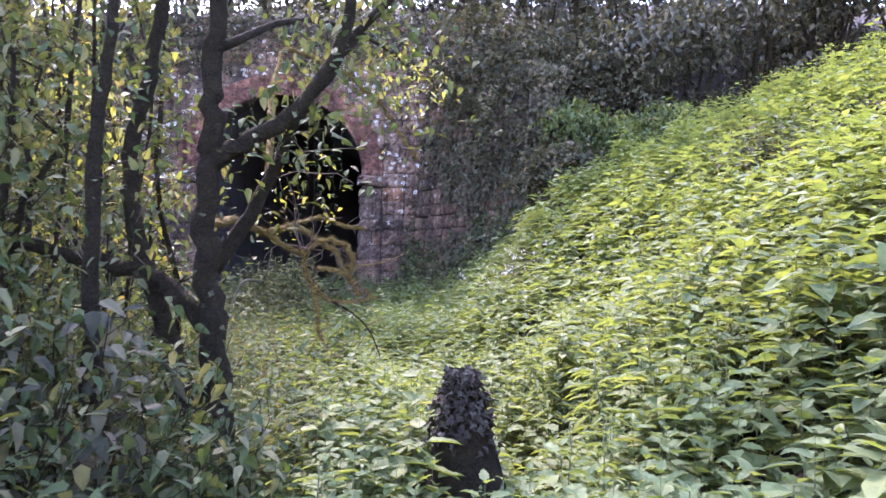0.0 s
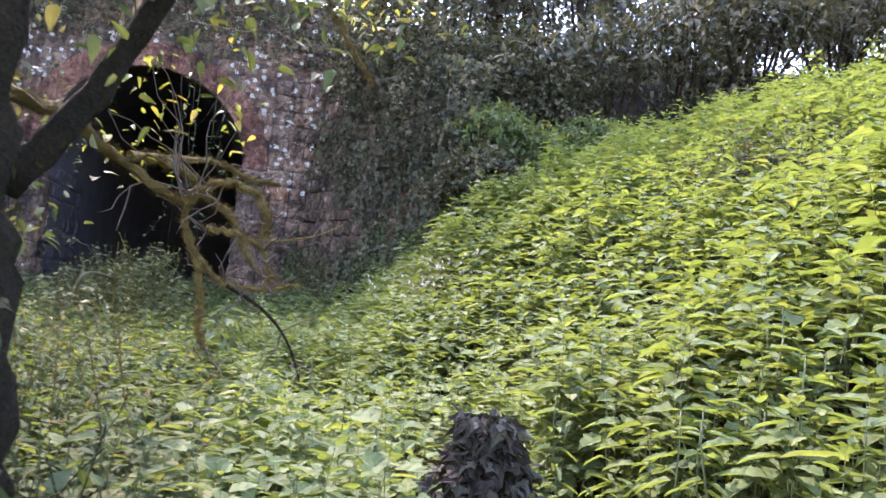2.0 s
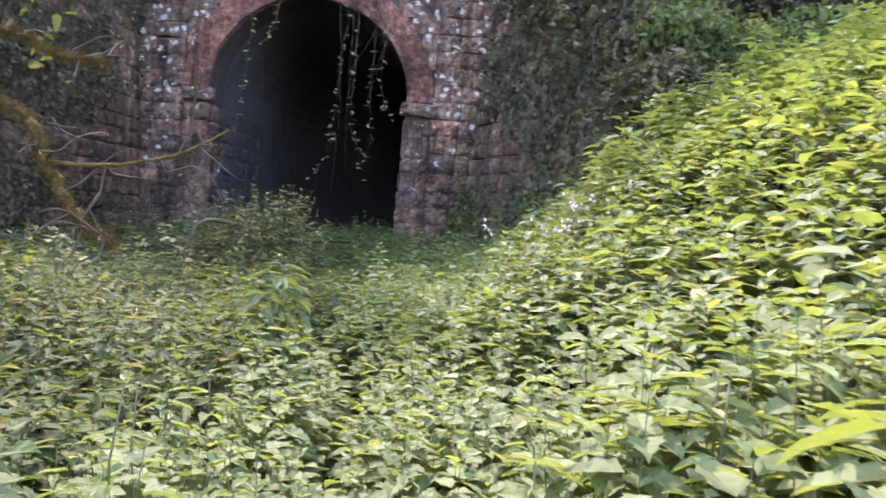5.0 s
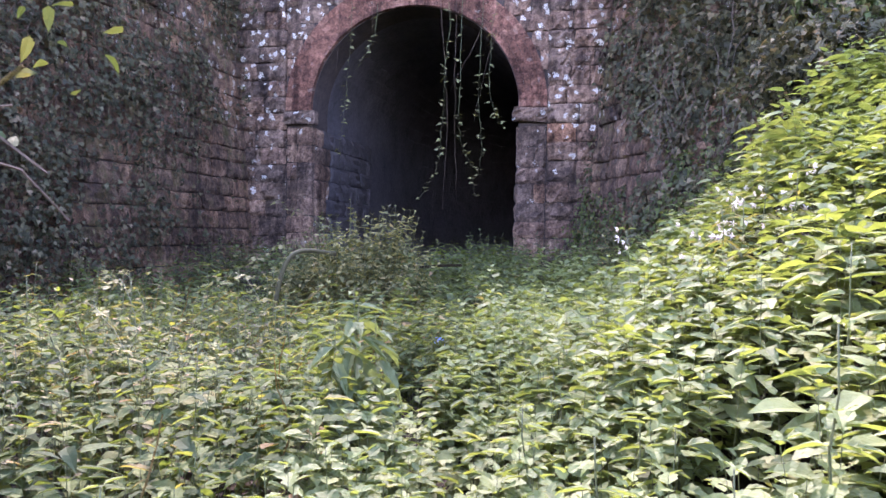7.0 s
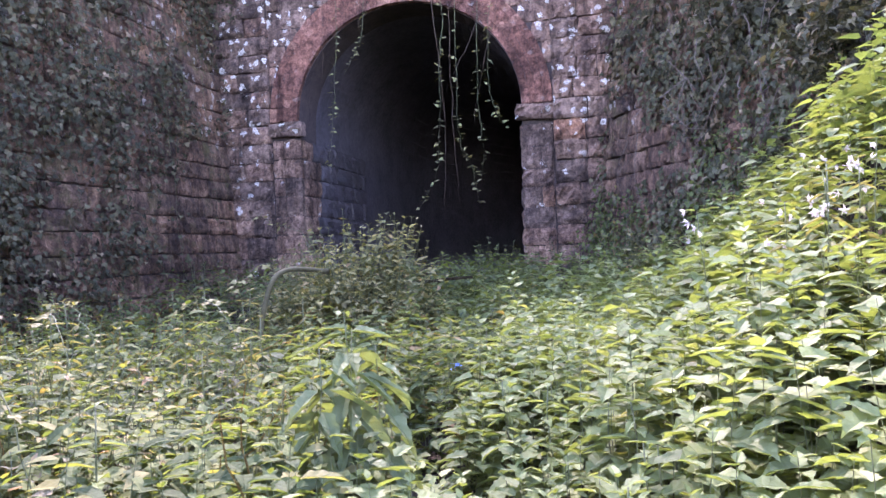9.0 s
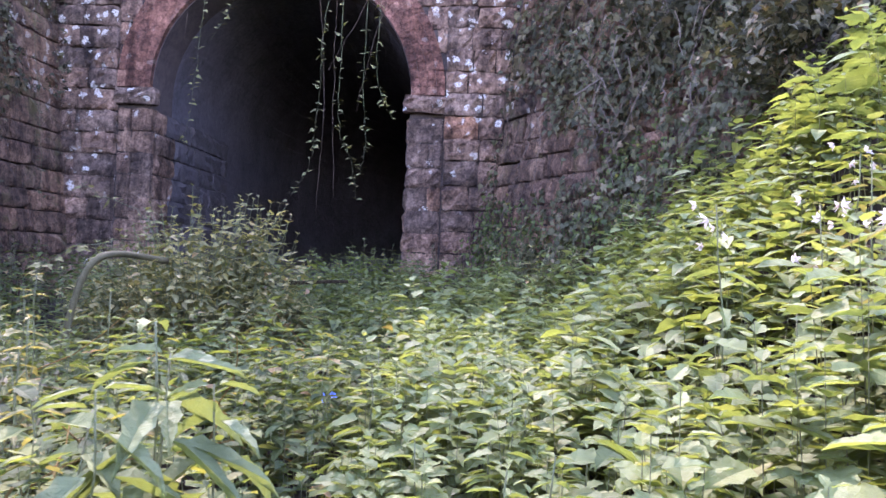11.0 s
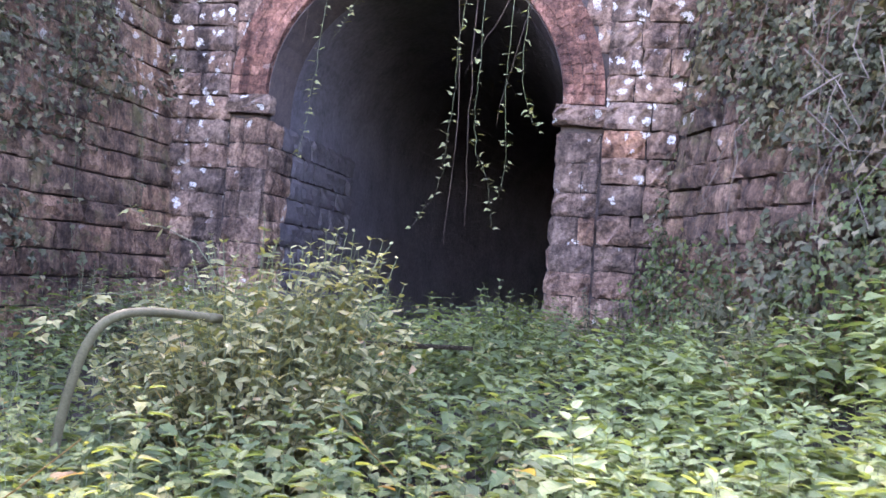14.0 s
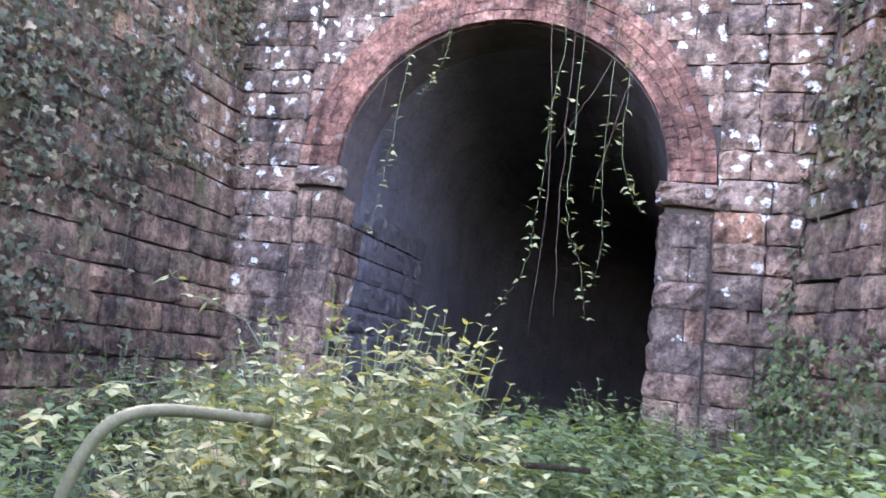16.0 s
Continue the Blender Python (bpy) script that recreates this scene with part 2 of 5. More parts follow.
def toothed(n=7):
    """A leaf with saw teeth along both edges."""
    v = [(0, 0, 0)]
    rows = []
    for i in range(1, n):
        u = i / n
        w = 0.40 * math.sin(math.pi * min(1, u * 0.93 + 0.07) ** 0.62)
        for s in (-1, 0, 1):
            tooth = (1.04 if i % 2 else 0.76) * w
            v.append((u + (0.035 if s else 0), s * tooth, 0.10 * abs(s) * (1 - 0.4 * u) - 0.16 * u ** 2.4 + (0.005 if i % 2 else -0.005)))
        rows.append(len(v) - 3)
    v.append((1.04, 0, -0.18))
    t = [(0, rows[0] + 1, rows[0]), (0, rows[0] + 2, rows[0] + 1)]
    for a, b in zip(rows, rows[1:]):
        for k in (0, 1):
            t += [(a + k, a + k + 1, b + k + 1), (a + k, b + k + 1, b + k)]
    e = rows[-1]
    t += [(e, e + 1, len(v) - 1), (e + 1, e + 2, len(v) - 1)]
    return np.array(v, float), np.array(t)


TOOTH, TOOTH_T = toothed()


def unit(a):
    return a / np.maximum(np.linalg.norm(a, axis=-1, keepdims=True), 1e-9)


def leaves(at, way, up, length, width, shape=LEAF, tris=LEAF_T):
    """Vertices and triangles of many leaves: base, direction, normal, length, width."""
    way = unit(way)
    side = unit(np.cross(up, way))
    nrm = np.cross(way, side)
    L, W = np.asarray(length)[:, None, None], np.asarray(width)[:, None, None]
    v = at[:, None, :] + L * shape[None, :, :1] * way[:, None, :] + W * shape[None, :, 1:2] * side[:, None, :] + L * shape[None, :, 2:3] * nrm[:, None, :]
    t = tris[None] + (np.arange(len(at)) * len(shape))[:, None, None]
    return v.reshape(-1, 3), t.reshape(-1, 3)


def join(*pieces):
    """Several (vertices, triangles) as one."""
    vs, ts, n = [], [], 0
    for v, t in pieces:
        vs.append(np.asarray(v, float)), ts.append(np.asarray(t) + n)
        n += len(v)
    return np.concatenate(vs), np.concatenate(ts)


def tube(points, radii, sides=6, rough=0.0):
    """A tapered tube along points, with closed ends."""
    p = np.asarray(points, float)
    n = len(p)
    tan = unit(np.gradient(p, axis=0))
    ref = np.array([0.31, 0.17, 0.93]) if abs(tan[0][2]) < 0.9 else np.array([1.0, 0.1, 0.0])
    a = unit(np.cross(tan, ref))
    b = np.cross(tan, a)
    ang = np.linspace(0, 2 * math.pi, sides, endpoint=False)
    r = np.asarray(radii, float)[:, None] * (1 + rough * rng.uniform(-1, 1, (n, sides)))
    v = p[:, None] + r[..., None] * (np.cos(ang)[None, :, None] * a[:, None] + np.sin(ang)[None, :, None] * b[:, None])
    v = np.concatenate([v.reshape(-1, 3), p[:1], p[-1:]])
    t = []
    for i in range(n - 1):
        for k in range(sides):
            q = (k + 1) % sides
            t += [(i * sides + k, i * sides + q, (i + 1) * sides + q), (i * sides + k, (i + 1) * sides + q, (i + 1) * sides + k)]
    for k in range(sides):
        q = (k + 1) % sides
        t += [(n * sides, q, k), (n * sides + 1, (n - 1) * sides + k, (n - 1) * sides + q)]
    return v, np.array(t)


def bend(a, b, n, wob, sag=0.0):
    """A crooked line from a to b."""
    a, b = np.asarray(a, float), np.asarray(b, float)
    u = np.linspace(0, 1, n)[:, None]
    p = a + (b - a) * u
    w = np.cumsum(rng.normal(0, 1, (n, 3)), axis=0)
    w -= w[:1] + (w[-1:] - w[:1]) * u
    p += w * wob * np.linalg.norm(b - a) / max(1, n ** 0.5)
    p[:, 2] -= sag * 4 * (u * (1 - u))[:, 0]
    return p


def fbm(x, y, s, seed=0.0):
    return np.array([noise.fractal(Vector((a * s + seed, b * s - seed, seed)), 1.0, 2.0, 3) for a, b in zip(np.ravel(x), np.ravel(y))]).reshape(np.shape(x))


# ---- the lie of the land ----
NEAR_X = [-60, -9, -5, -3.4, 0, 3.0, 3.9, 4.3, 5.4, 6.4, 9.5, 14, 20, 60]
NEAR_Z = [9, 6.5, 1.0, 0.0, 0.02, 0.1, 0.15, 0.4, 1.35, 2.45, 4.3, 6.0, 7.4, 11]
FAR_X = [-60, -9, -5, -3.4, 0, 3.5, 4.3, 5.0, 5.4, 6.3, 6.8, 8.3, 14, 20, 60]
FAR_Z = [8, 3.5, 0.9, 0.15, 0.0, 0.0, 0.1, 0.45, 0.7, 1.3, 1.75, 2.65, 5.1, 7, 11]
PLANT = 0.78


def canopy(x, y):
    """Height of the tops of the low plants."""
    x, y = np.asarray(x, float), np.asarray(y, float)
    f = np.clip((y + 13.0) / 4.5, 0, 1)
    z = (1 - f) * np.interp(x, FAR_X, FAR_Z) + f * np.interp(x, NEAR_X, NEAR_Z)
    z = z + 0.55 * np.clip((y + 7.5) / 6.5, 0, 1) * np.clip((4.6 - x) / 0.6, 0, 1)
    return z


def ground(x, y):
    return canopy(x, y) - PLANT


def wing_x(y, z):
    """Face of the battered wall on the bank's side."""
    y = np.asarray(y)
    return 3.60 + 0.09 * z - 0.36 * y - 0.03 * y * z


def wing_left_x(y, z):
    return -3.60 - 0.09 * z + 0.01 * np.asarray(y)


def land(x, y):
    """The bare ground, with the hill that the tunnel enters."""
    g = ground(x, y)
    x, y = np.asarray(x, float), np.asarray(y, float)
    hill = 7.3 + 0.35 * np.clip(y, 0, 40) + 0.05 * np.abs(x)
    g = np.where((y > 0.9) & (np.abs(x) < 5.0), np.maximum(hill, g), g)
    k = np.clip((y + 3.2) / 4.0, 0, 1)
    g = np.where((x >= 5.0) & (y > -3.2), g * (1 - k) + np.maximum(hill, g) * k, g)
    g = np.where((x <= -5.0) & (y > -14), np.maximum(g, 4.6 + 0.3 * (-x - 5.0)), g)
    return g


# ---- the ground ----
def sheet():
    xs = np.unique(np.concatenate([[-900, -300, -120, -60, -35], np.arange(-24, -6, 1.0), np.arange(-6, 12, 0.35), np.arange(12, 30, 1.5), [35, 60, 120, 300, 900]]))
    ys = np.unique(np.concatenate([[-900, -300, -120, -60, -40], np.arange(-34, -25, 1.0), np.arange(-25, 2, 0.35), np.arange(2, 30, 2.0), [40, 60, 120, 300, 900]]))
    X, Y = np.meshgrid(xs, ys)
    Z = land(np.clip(X, -40, 40), np.clip(Y, -40, 40)) + 0.06 * fbm(X, Y, 0.9, 3.1)
    v = np.stack([X, Y, Z], -1).reshape(-1, 3)
    nx = len(xs)
    t = []
    for j in range(len(ys) - 1):
        for i in range(nx - 1):
            cx, cy = (xs[i] + xs[i + 1]) / 2, (ys[j] + ys[j + 1]) / 2
            if -0.2 < cy < 1.3 and abs(cx) < 2.9 or (-0.2 < cy < 0.95 and abs(cx) < 5):
                continue
            a, b, c, d = j * nx + i, j * nx + i + 1, (j + 1) * nx + i + 1, (j + 1) * nx + i
            t += [(a, b, c), (a, c, d)]
    return v, np.array(t)


gv, gt = sheet()
tagged(new("ground", tri_mesh("ground", gv, gt, EARTH, True)), "dark bare earth under the low plants of a cutting", "ground", kind="structure")

# ---- masonry ----


def block_mesh(i, mat, name):
    """A rock-faced block, 1 x 1 x 1, its face towards -y, edges worn round."""
    r = np.random.default_rng(100 + i)
    nx, nz = 7, 5
    xs, zs = np.linspace(-0.5, 0.5, nx), np.linspace(-0.5, 0.5, nz)
    v, t = [], []
    for z in zs:
        for x in xs:
            edge = max(abs(x), abs(z)) * 2
            y = -0.5 + (r.uniform(0.0, 0.26) if edge > 0.99 else r.uniform(-0.24, 0.20))
            k = 0.995 if edge > 0.99 else 1.15
            if abs(x) > 0.49 and abs(z) > 0.49:
                k = 0.97
            v.append((x * k + r.uniform(-0.025, 0.025), y, z * k + r.uniform(-0.038, 0.038)))
    for j in range(nz - 1):
        for k in range(nx - 1):
            a = j * nx + k
            t += [(a, a + 1, a + nx + 1), (a, a + nx + 1, a + nx)]
    rim = [k for k in range(nx)] + [nx * j + nx - 1 for j in range(1, nz)] + [nx * (nz - 1) + k for k in range(nx - 2, -1, -1)] + [nx * j for j in range(nz - 2, 0, -1)]
    base = len(v)
    for k in rim:
        v.append((v[k][0], 0.6, v[k][2]))
    n = len(rim)
    for k in range(n):
        q = (k + 1) % n
        t += [(rim[k], base + k, rim[q]), (rim[q], base + k, base + q)]
    me = tri_mesh(name, v, t, mat, False)
    return me


BLOCKS = [block_mesh(i, STONE, "stone_block") for i in range(10)]
WING_BLOCKS = [block_mesh(i + 20, STONE_WING, "stone_block") for i in range(10)]
DARK_BLOCKS = [block_mesh(i + 40, DARK_STONE, "stone_block") for i in range(6)]
walls_todo = []


def lay(parent, meshes, origin, along, up, out, w, h, depth=0.12):
    """One block: origin is the centre of its bed on the wall face."""
    along, out = Vector(along).normalized(), Vector(out).normalized()
    up = Vector(up).normalized()
    m = Matrix((along, -out, up)).transposed().to_4x4()
    m = m @ Matrix.Rotation(random.gauss(0, 0.012), 4, "Y")
    m.translation = Vector(origin) + out * random.gauss(0, 0.012)
    walls_todo.append((parent, random.choice(meshes), m @ Matrix.Diagonal((w, depth, h, 1))))


def slab(name, label, quads, mat):
    """A closed wall from (bottom corners, top corners) boxes: eight points each."""
    pieces = []
    f = [(0, 1, 2), (0, 2, 3), (4, 6, 5), (4, 7, 6), (0, 5, 1), (0, 4, 5), (1, 6, 2), (1, 5, 6), (2, 7, 3), (2, 6, 7), (3, 4, 0), (3, 7, 4)]
    for q in quads:
        pieces.append((q, f))
    v, t = join(*pieces)
    return tagged(new(name, tri_mesh(name, v, t, mat)), label, "wall", kind="structure")


HALF, SPRING, TOPZ, BED = 2.3, 3.6, 8.0, -1.0
RING = 0.6


RISE = 2.2


def arch_z(x):
    return SPRING + RISE / HALF * math.sqrt(max(0.0, HALF * HALF - x * x))


def box8(x0, x1, y0, y1, z0, z1):
    return [(x0, y0, z0), (x1, y0, z0), (x1, y1, z0), (x0, y1, z0), (x0, y0, z1), (x1, y0, z1), (x1, y1, z1), (x0, y1, z1)]


quads = [box8(-5.2, -HALF, 0.03, 0.95, BED, TOPZ), box8(HALF, 5.2, 0.03, 0.95, BED, TOPZ)]
steps = [HALF * math.cos(math.pi * k / 24) for k in range(24, -1, -1)]
for a, b in zip(steps, steps[1:]):
    q = box8(a, b, 0.03, 0.95, 0, TOPZ)
    za, zb = arch_z(a), arch_z(b)
    for i, z in ((0, za), (1, zb), (2, zb), (3, za)):
        q[i] = (q[i][0], q[i][1], z)
    quads.append(q)
wall_portal = slab("wall_portal", "weathered red sandstone tunnel portal wall with white lichen", quads, MORTAR)

# tunnel lining
lin = []
prof = [(-HALF - 0.02, BED)] + [((HALF + 0.02) * -math.cos(math.pi * k / 20), SPRING + (RISE + 0.02) * math.sin(math.pi * k / 20)) for k in range(21)] + [(HALF + 0.02, BED)]


def bore(y):
    """Runs straight, then an invented bend towards the bank's side catches daylight evenly."""
    return max(0.0, y - 8.0) ** 2 / 44


BORE = [0.9, 8.0] + [8.0 + 1.5 * k for k in range(1, 15)]
for (xa, za), (xb, zb) in zip(prof, prof[1:]):
    oa, ob_ = (xa * 1.18, za + (0.5 if za > SPRING + 0.1 else 0)), (xb * 1.18, zb + (0.5 if zb > SPRING + 0.1 else 0))
    for y0, y1 in zip(BORE, BORE[1:]):
        lin.append([(px + bore(y), y, pz) for y in (y0, y1) for px, pz in ((xa, za), (xb, zb), ob_, oa)])
lin.append(box8(bore(29.0) - 3, bore(29.0) + 3, 29.0, 29.4, BED, 7))
wall_tunnel = slab("wall_tunnel", "dark lining inside the railway tunnel", lin, LINING)
tagged(new("floor", tri_mesh("floor", [(-2.8, -0.3, -0.62), (2.8, -0.3, -0.62), (14.5, 29.4, -0.62), (-2.8, 29.4, -0.62)], [(0, 1, 2), (0, 2, 3)], EARTH)), "dark trackbed earth inside the tunnel", "floor", kind="structure")


def courses(z0, z1, lo=0.27, hi=0.47):
    z, rows = z0, []
    while z < z1 - 0.15:
        h = random.uniform(lo, hi)
        rows.append((z, min(h, z1 - z)))
        z += h
    return rows


def run(a, b, lo, hi):
    x, rows = a, []
    while x < b - 0.05:
        w = random.uniform(lo, hi)
        if b - (x + w) < lo * 0.6:
            w = b - x
        rows.append((x, w))
        x += w
    return rows


FRONT = ((1, 0, 0), (0, 0, 1), (0, -1, 0))
for s in (-1, 1):
    # jamb strip beside the opening, and the pier proud of it
    for z, h in courses(-0.7, 3.28, 0.34, 0.44):
        split = [(HALF - 0.04, 0.62)] if random.random() < 0.45 else [(HALF - 0.04, 0.38), (HALF + 0.34, 0.24)]
        for x, w in split:
            lay(wall_portal, BLOCKS, (s * (x + w / 2), 0.02, z + h / 2), *FRONT, w - 0.012, h - 0.015, 0.13)
        # return into the opening
        # blocks deeper than half a metre take the darker stone colour
        for y, w in run(0.12, 4.2, 0.5, 1.0):
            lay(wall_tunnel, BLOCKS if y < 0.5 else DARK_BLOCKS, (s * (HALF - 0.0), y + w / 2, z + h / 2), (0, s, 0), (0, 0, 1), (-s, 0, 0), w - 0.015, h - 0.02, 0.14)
    for z, h in courses(-0.7, TOPZ, 0.35, 0.44):
        xe = 3.68 + 0.09 * z
        for x, w in run(2.90, xe, 0.38, 0.75):
            lay(wall_portal, BLOCKS, (s * (x + w / 2), -0.06, z + h / 2), *FRONT, w - 0.012, h - 0.018, 0.18)
    # impost
    lay(wall_portal, BLOCKS, (s * 2.55, -0.04, 3.44), *FRONT, 0.74, 0.29, 0.22)
# spandrels
for z, h in courses(3.62, TOPZ, 0.32, 0.42):
    for s in (-1, 1):
        r = HALF + RING
        zc = z + h * 0.35 + 0.08
        x0 = math.sqrt(r * r - (zc - SPRING) ** 2) if zc < SPRING + r else 0.0
        if 2.92 - x0 > 0.08:
            for x, w in run(x0, 2.92, 0.35, 0.7):
                lay(wall_portal, BLOCKS, (s * (x + w / 2), 0.03, z + h / 2), *FRONT, w - 0.012, h - 0.015, 0.10)

# wing walls, leaning back from the cutting
WING_END = -6.0


def wing_boxes(xf, y0, y1, n, ztop0, ztop1, s):
    out = []
    for k in range(n):
        ya, yb = y0 + (y1 - y0) * k / n, y0 + (y1 - y0) * (k + 1) / n
        ta, tb = ztop0 + (ztop1 - ztop0) * k / n, ztop0 + (ztop1 - ztop0) * (k + 1) / n
        e = 0.03 * s
        out.append([(xf(ya, BED) + e, ya, BED), (xf(yb, BED) + e, yb, BED), (xf(yb, BED) + 0.9 * s, yb, BED), (xf(ya, BED) + 0.9 * s, ya, BED),
                    (xf(ya, ta) + e, ya, ta), (xf(yb, tb) + e, yb, tb), (xf(yb, tb) + 0.7 * s, yb, tb), (xf(ya, ta) + 0.7 * s, ya, ta)])
    return out


wing_right = slab("wall_bank_side", "leaning red sandstone wing wall under ivy and moss", wing_boxes(wing_x, 0.0, WING_END, 6, 7.4, 4.0, 1), MORTAR)
wing_left = slab("wall_shade_side", "leaning dark sandstone wing wall hung with ivy", wing_boxes(wing_left_x, 0.0, -13.0, 6, 7.4, 4.4, -1), MORTAR)
d = Vector((-0.42, 1, 0)).normalized()
for z, h in courses(-0.6, 6.6, 0.30, 0.46):
    for y, w in run(0.15, 5.9, 0.5, 0.95):
        if z + h < 7.3 - 0.55 * y:
            yc = -(y + w / 2)
            lay(wing_right, WING_BLOCKS, (float(wing_x(yc, z + h / 2)) + 0.0, yc, z + h / 2), d, (0.15, 0, 1), (-1, -0.42, 0.15), (w - 0.02) * 1.05, h - 0.02, 0.14)
    for y, w in run(0.15, 12.8, 0.4, 1.15):
        if z + h < 7.3 - 0.24 * y:
            yc = -(y + w / 2)
            lay(wing_left, WING_BLOCKS, (float(wing_left_x(yc, z + h / 2)), yc, z + h / 2), (0, -1, 0), (-0.09, 0, 1), (1, 0, 0.09), w - 0.02, h - 0.02, 0.14)


# brick ring, four half-brick courses
def brick_mesh(i):
    r = np.random.default_rng(300 + i)
    b = 0.06
    v = []
    for y, k in ((0.5, 1.0), (-0.5 + b, 1.0), (-0.5, 0.93)):
        for x, z in ((-0.5, -0.5), (0.5, -0.5), (0.5, 0.5), (-0.5, 0.5)):
            v.append((x * k + r.uniform(-0.015, 0.015), y + r.uniform(-0.04, 0.04), z * k + r.uniform(-0.035, 0.035)))
    t = []
    for a in (0, 4):
        for k in range(4):
            q = (k + 1) % 4
            t += [(a + k, a + q, a + 4 + q), (a + k, a + 4 + q, a + 4 + k)]
    t += [(8, 9, 10), (8, 10, 11)]
    return tri_mesh("brick", v, t, BRICK)


BRICKS = [brick_mesh(i) for i in range(8)]
for k in range(4):
    ri = HALF + 0.15 * k
    rm = ri + 0.075
    n = int(math.pi * rm / 0.145)
    for i in range(n):
        a = math.pi * (i + 0.5) / n
        m = Matrix(((math.cos(a), 0, -math.sin(a)), (0, 1, 0), (math.sin(a), 0, math.cos(a)))).to_4x4()
        m.translation = (rm * math.cos(a), -0.02 + random.uniform(-0.008, 0.008), SPRING + (rm - 0.1 * math.sin(a)) * math.sin(a))
        walls_todo.append((wall_portal, random.choice(BRICKS), m @ Matrix.Diagonal((0.144, 0.16, math.pi * rm / n - 0.006, 1))))


# ---- nettles and low plants ----
CORE = np.array([(3.5, -22.6), (3.1, -21.0), (3.3, -19.6), (3.95, -18.6), (4.4, -18.0), (4.3, -16.3), (3.7, -14.4), (3.55, -12.8), (3.4, -11.7), (2.6, -10.2)])


def trail_gap(x, y):
    """Distance to the trodden line through the plants."""
    p = np.stack([x, y], -1)
    best = np.full(len(p), 1e9)
    for a, b in zip(CORE, CORE[1:]):
        u = np.clip(((p - a) @ (b - a)) / ((b - a) @ (b - a)), 0, 1)
        best = np.minimum(best, np.linalg.norm(p - (a + u[:, None] * (b - a)), axis=1))
    return best


def scatter(x0, x1, y0, y1, density):
    n = int((x1 - x0) * (y1 - y0) * density)
    return rng.uniform(x0, x1, n), rng.uniform(y0, y1, n)


def nettle_bed(x, y, gap, size=1.0, nodes=8, shape=FLAT, tris=FLAT_T, broad=0.62):
    """Stems with pairs of leaves crosswise; returns leaves and stems."""
    n = len(x)
    top = canopy(x, y) + 0.20 * fbm(x, y, 1.1, 5.0) + (0.2 + 0.12 * np.clip(gap - 0.6, 0, 1)) * fbm(x, y, 0.38, 9.0) + rng.normal(0, 0.11, n) + 0.30 * (rng.uniform(0, 1, n) ** 14)
    base = land(x, y)
    top = np.where(gap < 0.5, top - 0.42 * (1 - gap / 0.5), top)
    top = np.where(gap < 0.5, np.minimum(top, -0.30 + 0.9 * gap), top)
    lean = rng.normal(0, 0.10, (n, 2)) * np.clip(gap, 0.1, 1)[:, None]
    H = np.maximum(top - base, 0.25)
    root = np.stack([x, y, base], -1)
    tip = np.stack([x + lean[:, 0] * H, y + lean[:, 1] * H, base + H], -1)
    az0 = rng.uniform(0, 2 * math.pi, n)
    own = rng.uniform(0.7, 1.22, n)
    ats, ways, ups, ls, ws = [], [], [], [], []
    for k in range(nodes):
        f = k / max(1, nodes - 1)
        dz = (0.005 + (0.1 + 0.055 * nodes) * f ** 1.25) * rng.uniform(0.85, 1.15, n)
        u = np.clip(1 - dz / H, 0.1, 1)
        c = root + (tip - root) * u[:, None]
        for s in (0, math.pi):
            az = az0 + k * math.pi / 2 + s + rng.normal(0, 0.2, n)
            pitch = 0.60 - 0.55 * min(1.0, f * 3.0) - 0.22 * f + rng.normal(0, 0.14, n)
            w = np.stack([np.cos(az) * np.cos(pitch), np.sin(az) * np.cos(pitch), np.sin(pitch)], -1)
            L = size * own * (0.045 + 0.085 * min(1.0, f * 3.0)) * rng.uniform(0.75, 1.25, n)
            roll = rng.normal(0, 0.18, (n, 3)) * [1, 1, 0.2]
            ats.append(c + w * (0.22 * L)[:, None])
            ways.append(w), ups.append(np.array([0, 0, 1.0]) + roll)
            ls.append(L), ws.append(L * rng.uniform(broad, broad + 0.22, n))
    lv = leaves(np.concatenate(ats), np.concatenate(ways), np.concatenate(ups), np.concatenate(ls), np.concatenate(ws), shape, tris)
    r = 0.0035
    k3 = np.array([(r, 0, 0), (-r * 0.5, r * 0.87, 0), (-r * 0.5, -r * 0.87, 0)])
    low = root + (tip - root) * 0.25
    sv = np.concatenate([low[:, None] + k3[None], tip[:, None] + k3[None] * 0.4], 1)
    st = np.array([(0, 1, 4), (0, 4, 3), (1, 2, 5), (1, 5, 4), (2, 0, 3), (2, 3, 5)])
    return lv, (sv.reshape(-1, 3), (st[None] + (np.arange(n) * 6)[:, None, None]).reshape(-1, 3))


def bed_thing(name, label, x, y, gap, leafmat, **kw):
    lv, sv = nettle_bed(x, y, gap, **kw)
    ob = tagged(new(name, tri_mesh(name, *lv, leafmat)), label, "nettles", kind="stuff")
    tagged(part("stems", tri_mesh("stems", *sv, STEM), ob), kind="stuff")
    return ob


# bank, in sunlight
x, y = scatter(3.0, 14.5, -25.0, -3.0, 60)
gap = trail_gap(x, y)
wall_free = x < wing_x(y, canopy(x, y)) - 0.1
wall_free |= y < -6.2
wall_free &= ~((y > -6.6 + 0.05 * (x - 7)) & (x > 6.6))
thin = rng.uniform(0, 1, len(x)) < np.clip(1.12 - 0.13 * gap, 0.25, 1)
ok = (gap > 0.10) & wall_free & thin & (np.hypot(x - 3.77, y + 17.9) > 0.28)
x, y, gap = x[ok], y[ok], gap[ok]
near = (gap > 0.32) & (gap < 1.05) & (y > -21) & (rng.uniform(0, 1, len(x)) < 0.2)
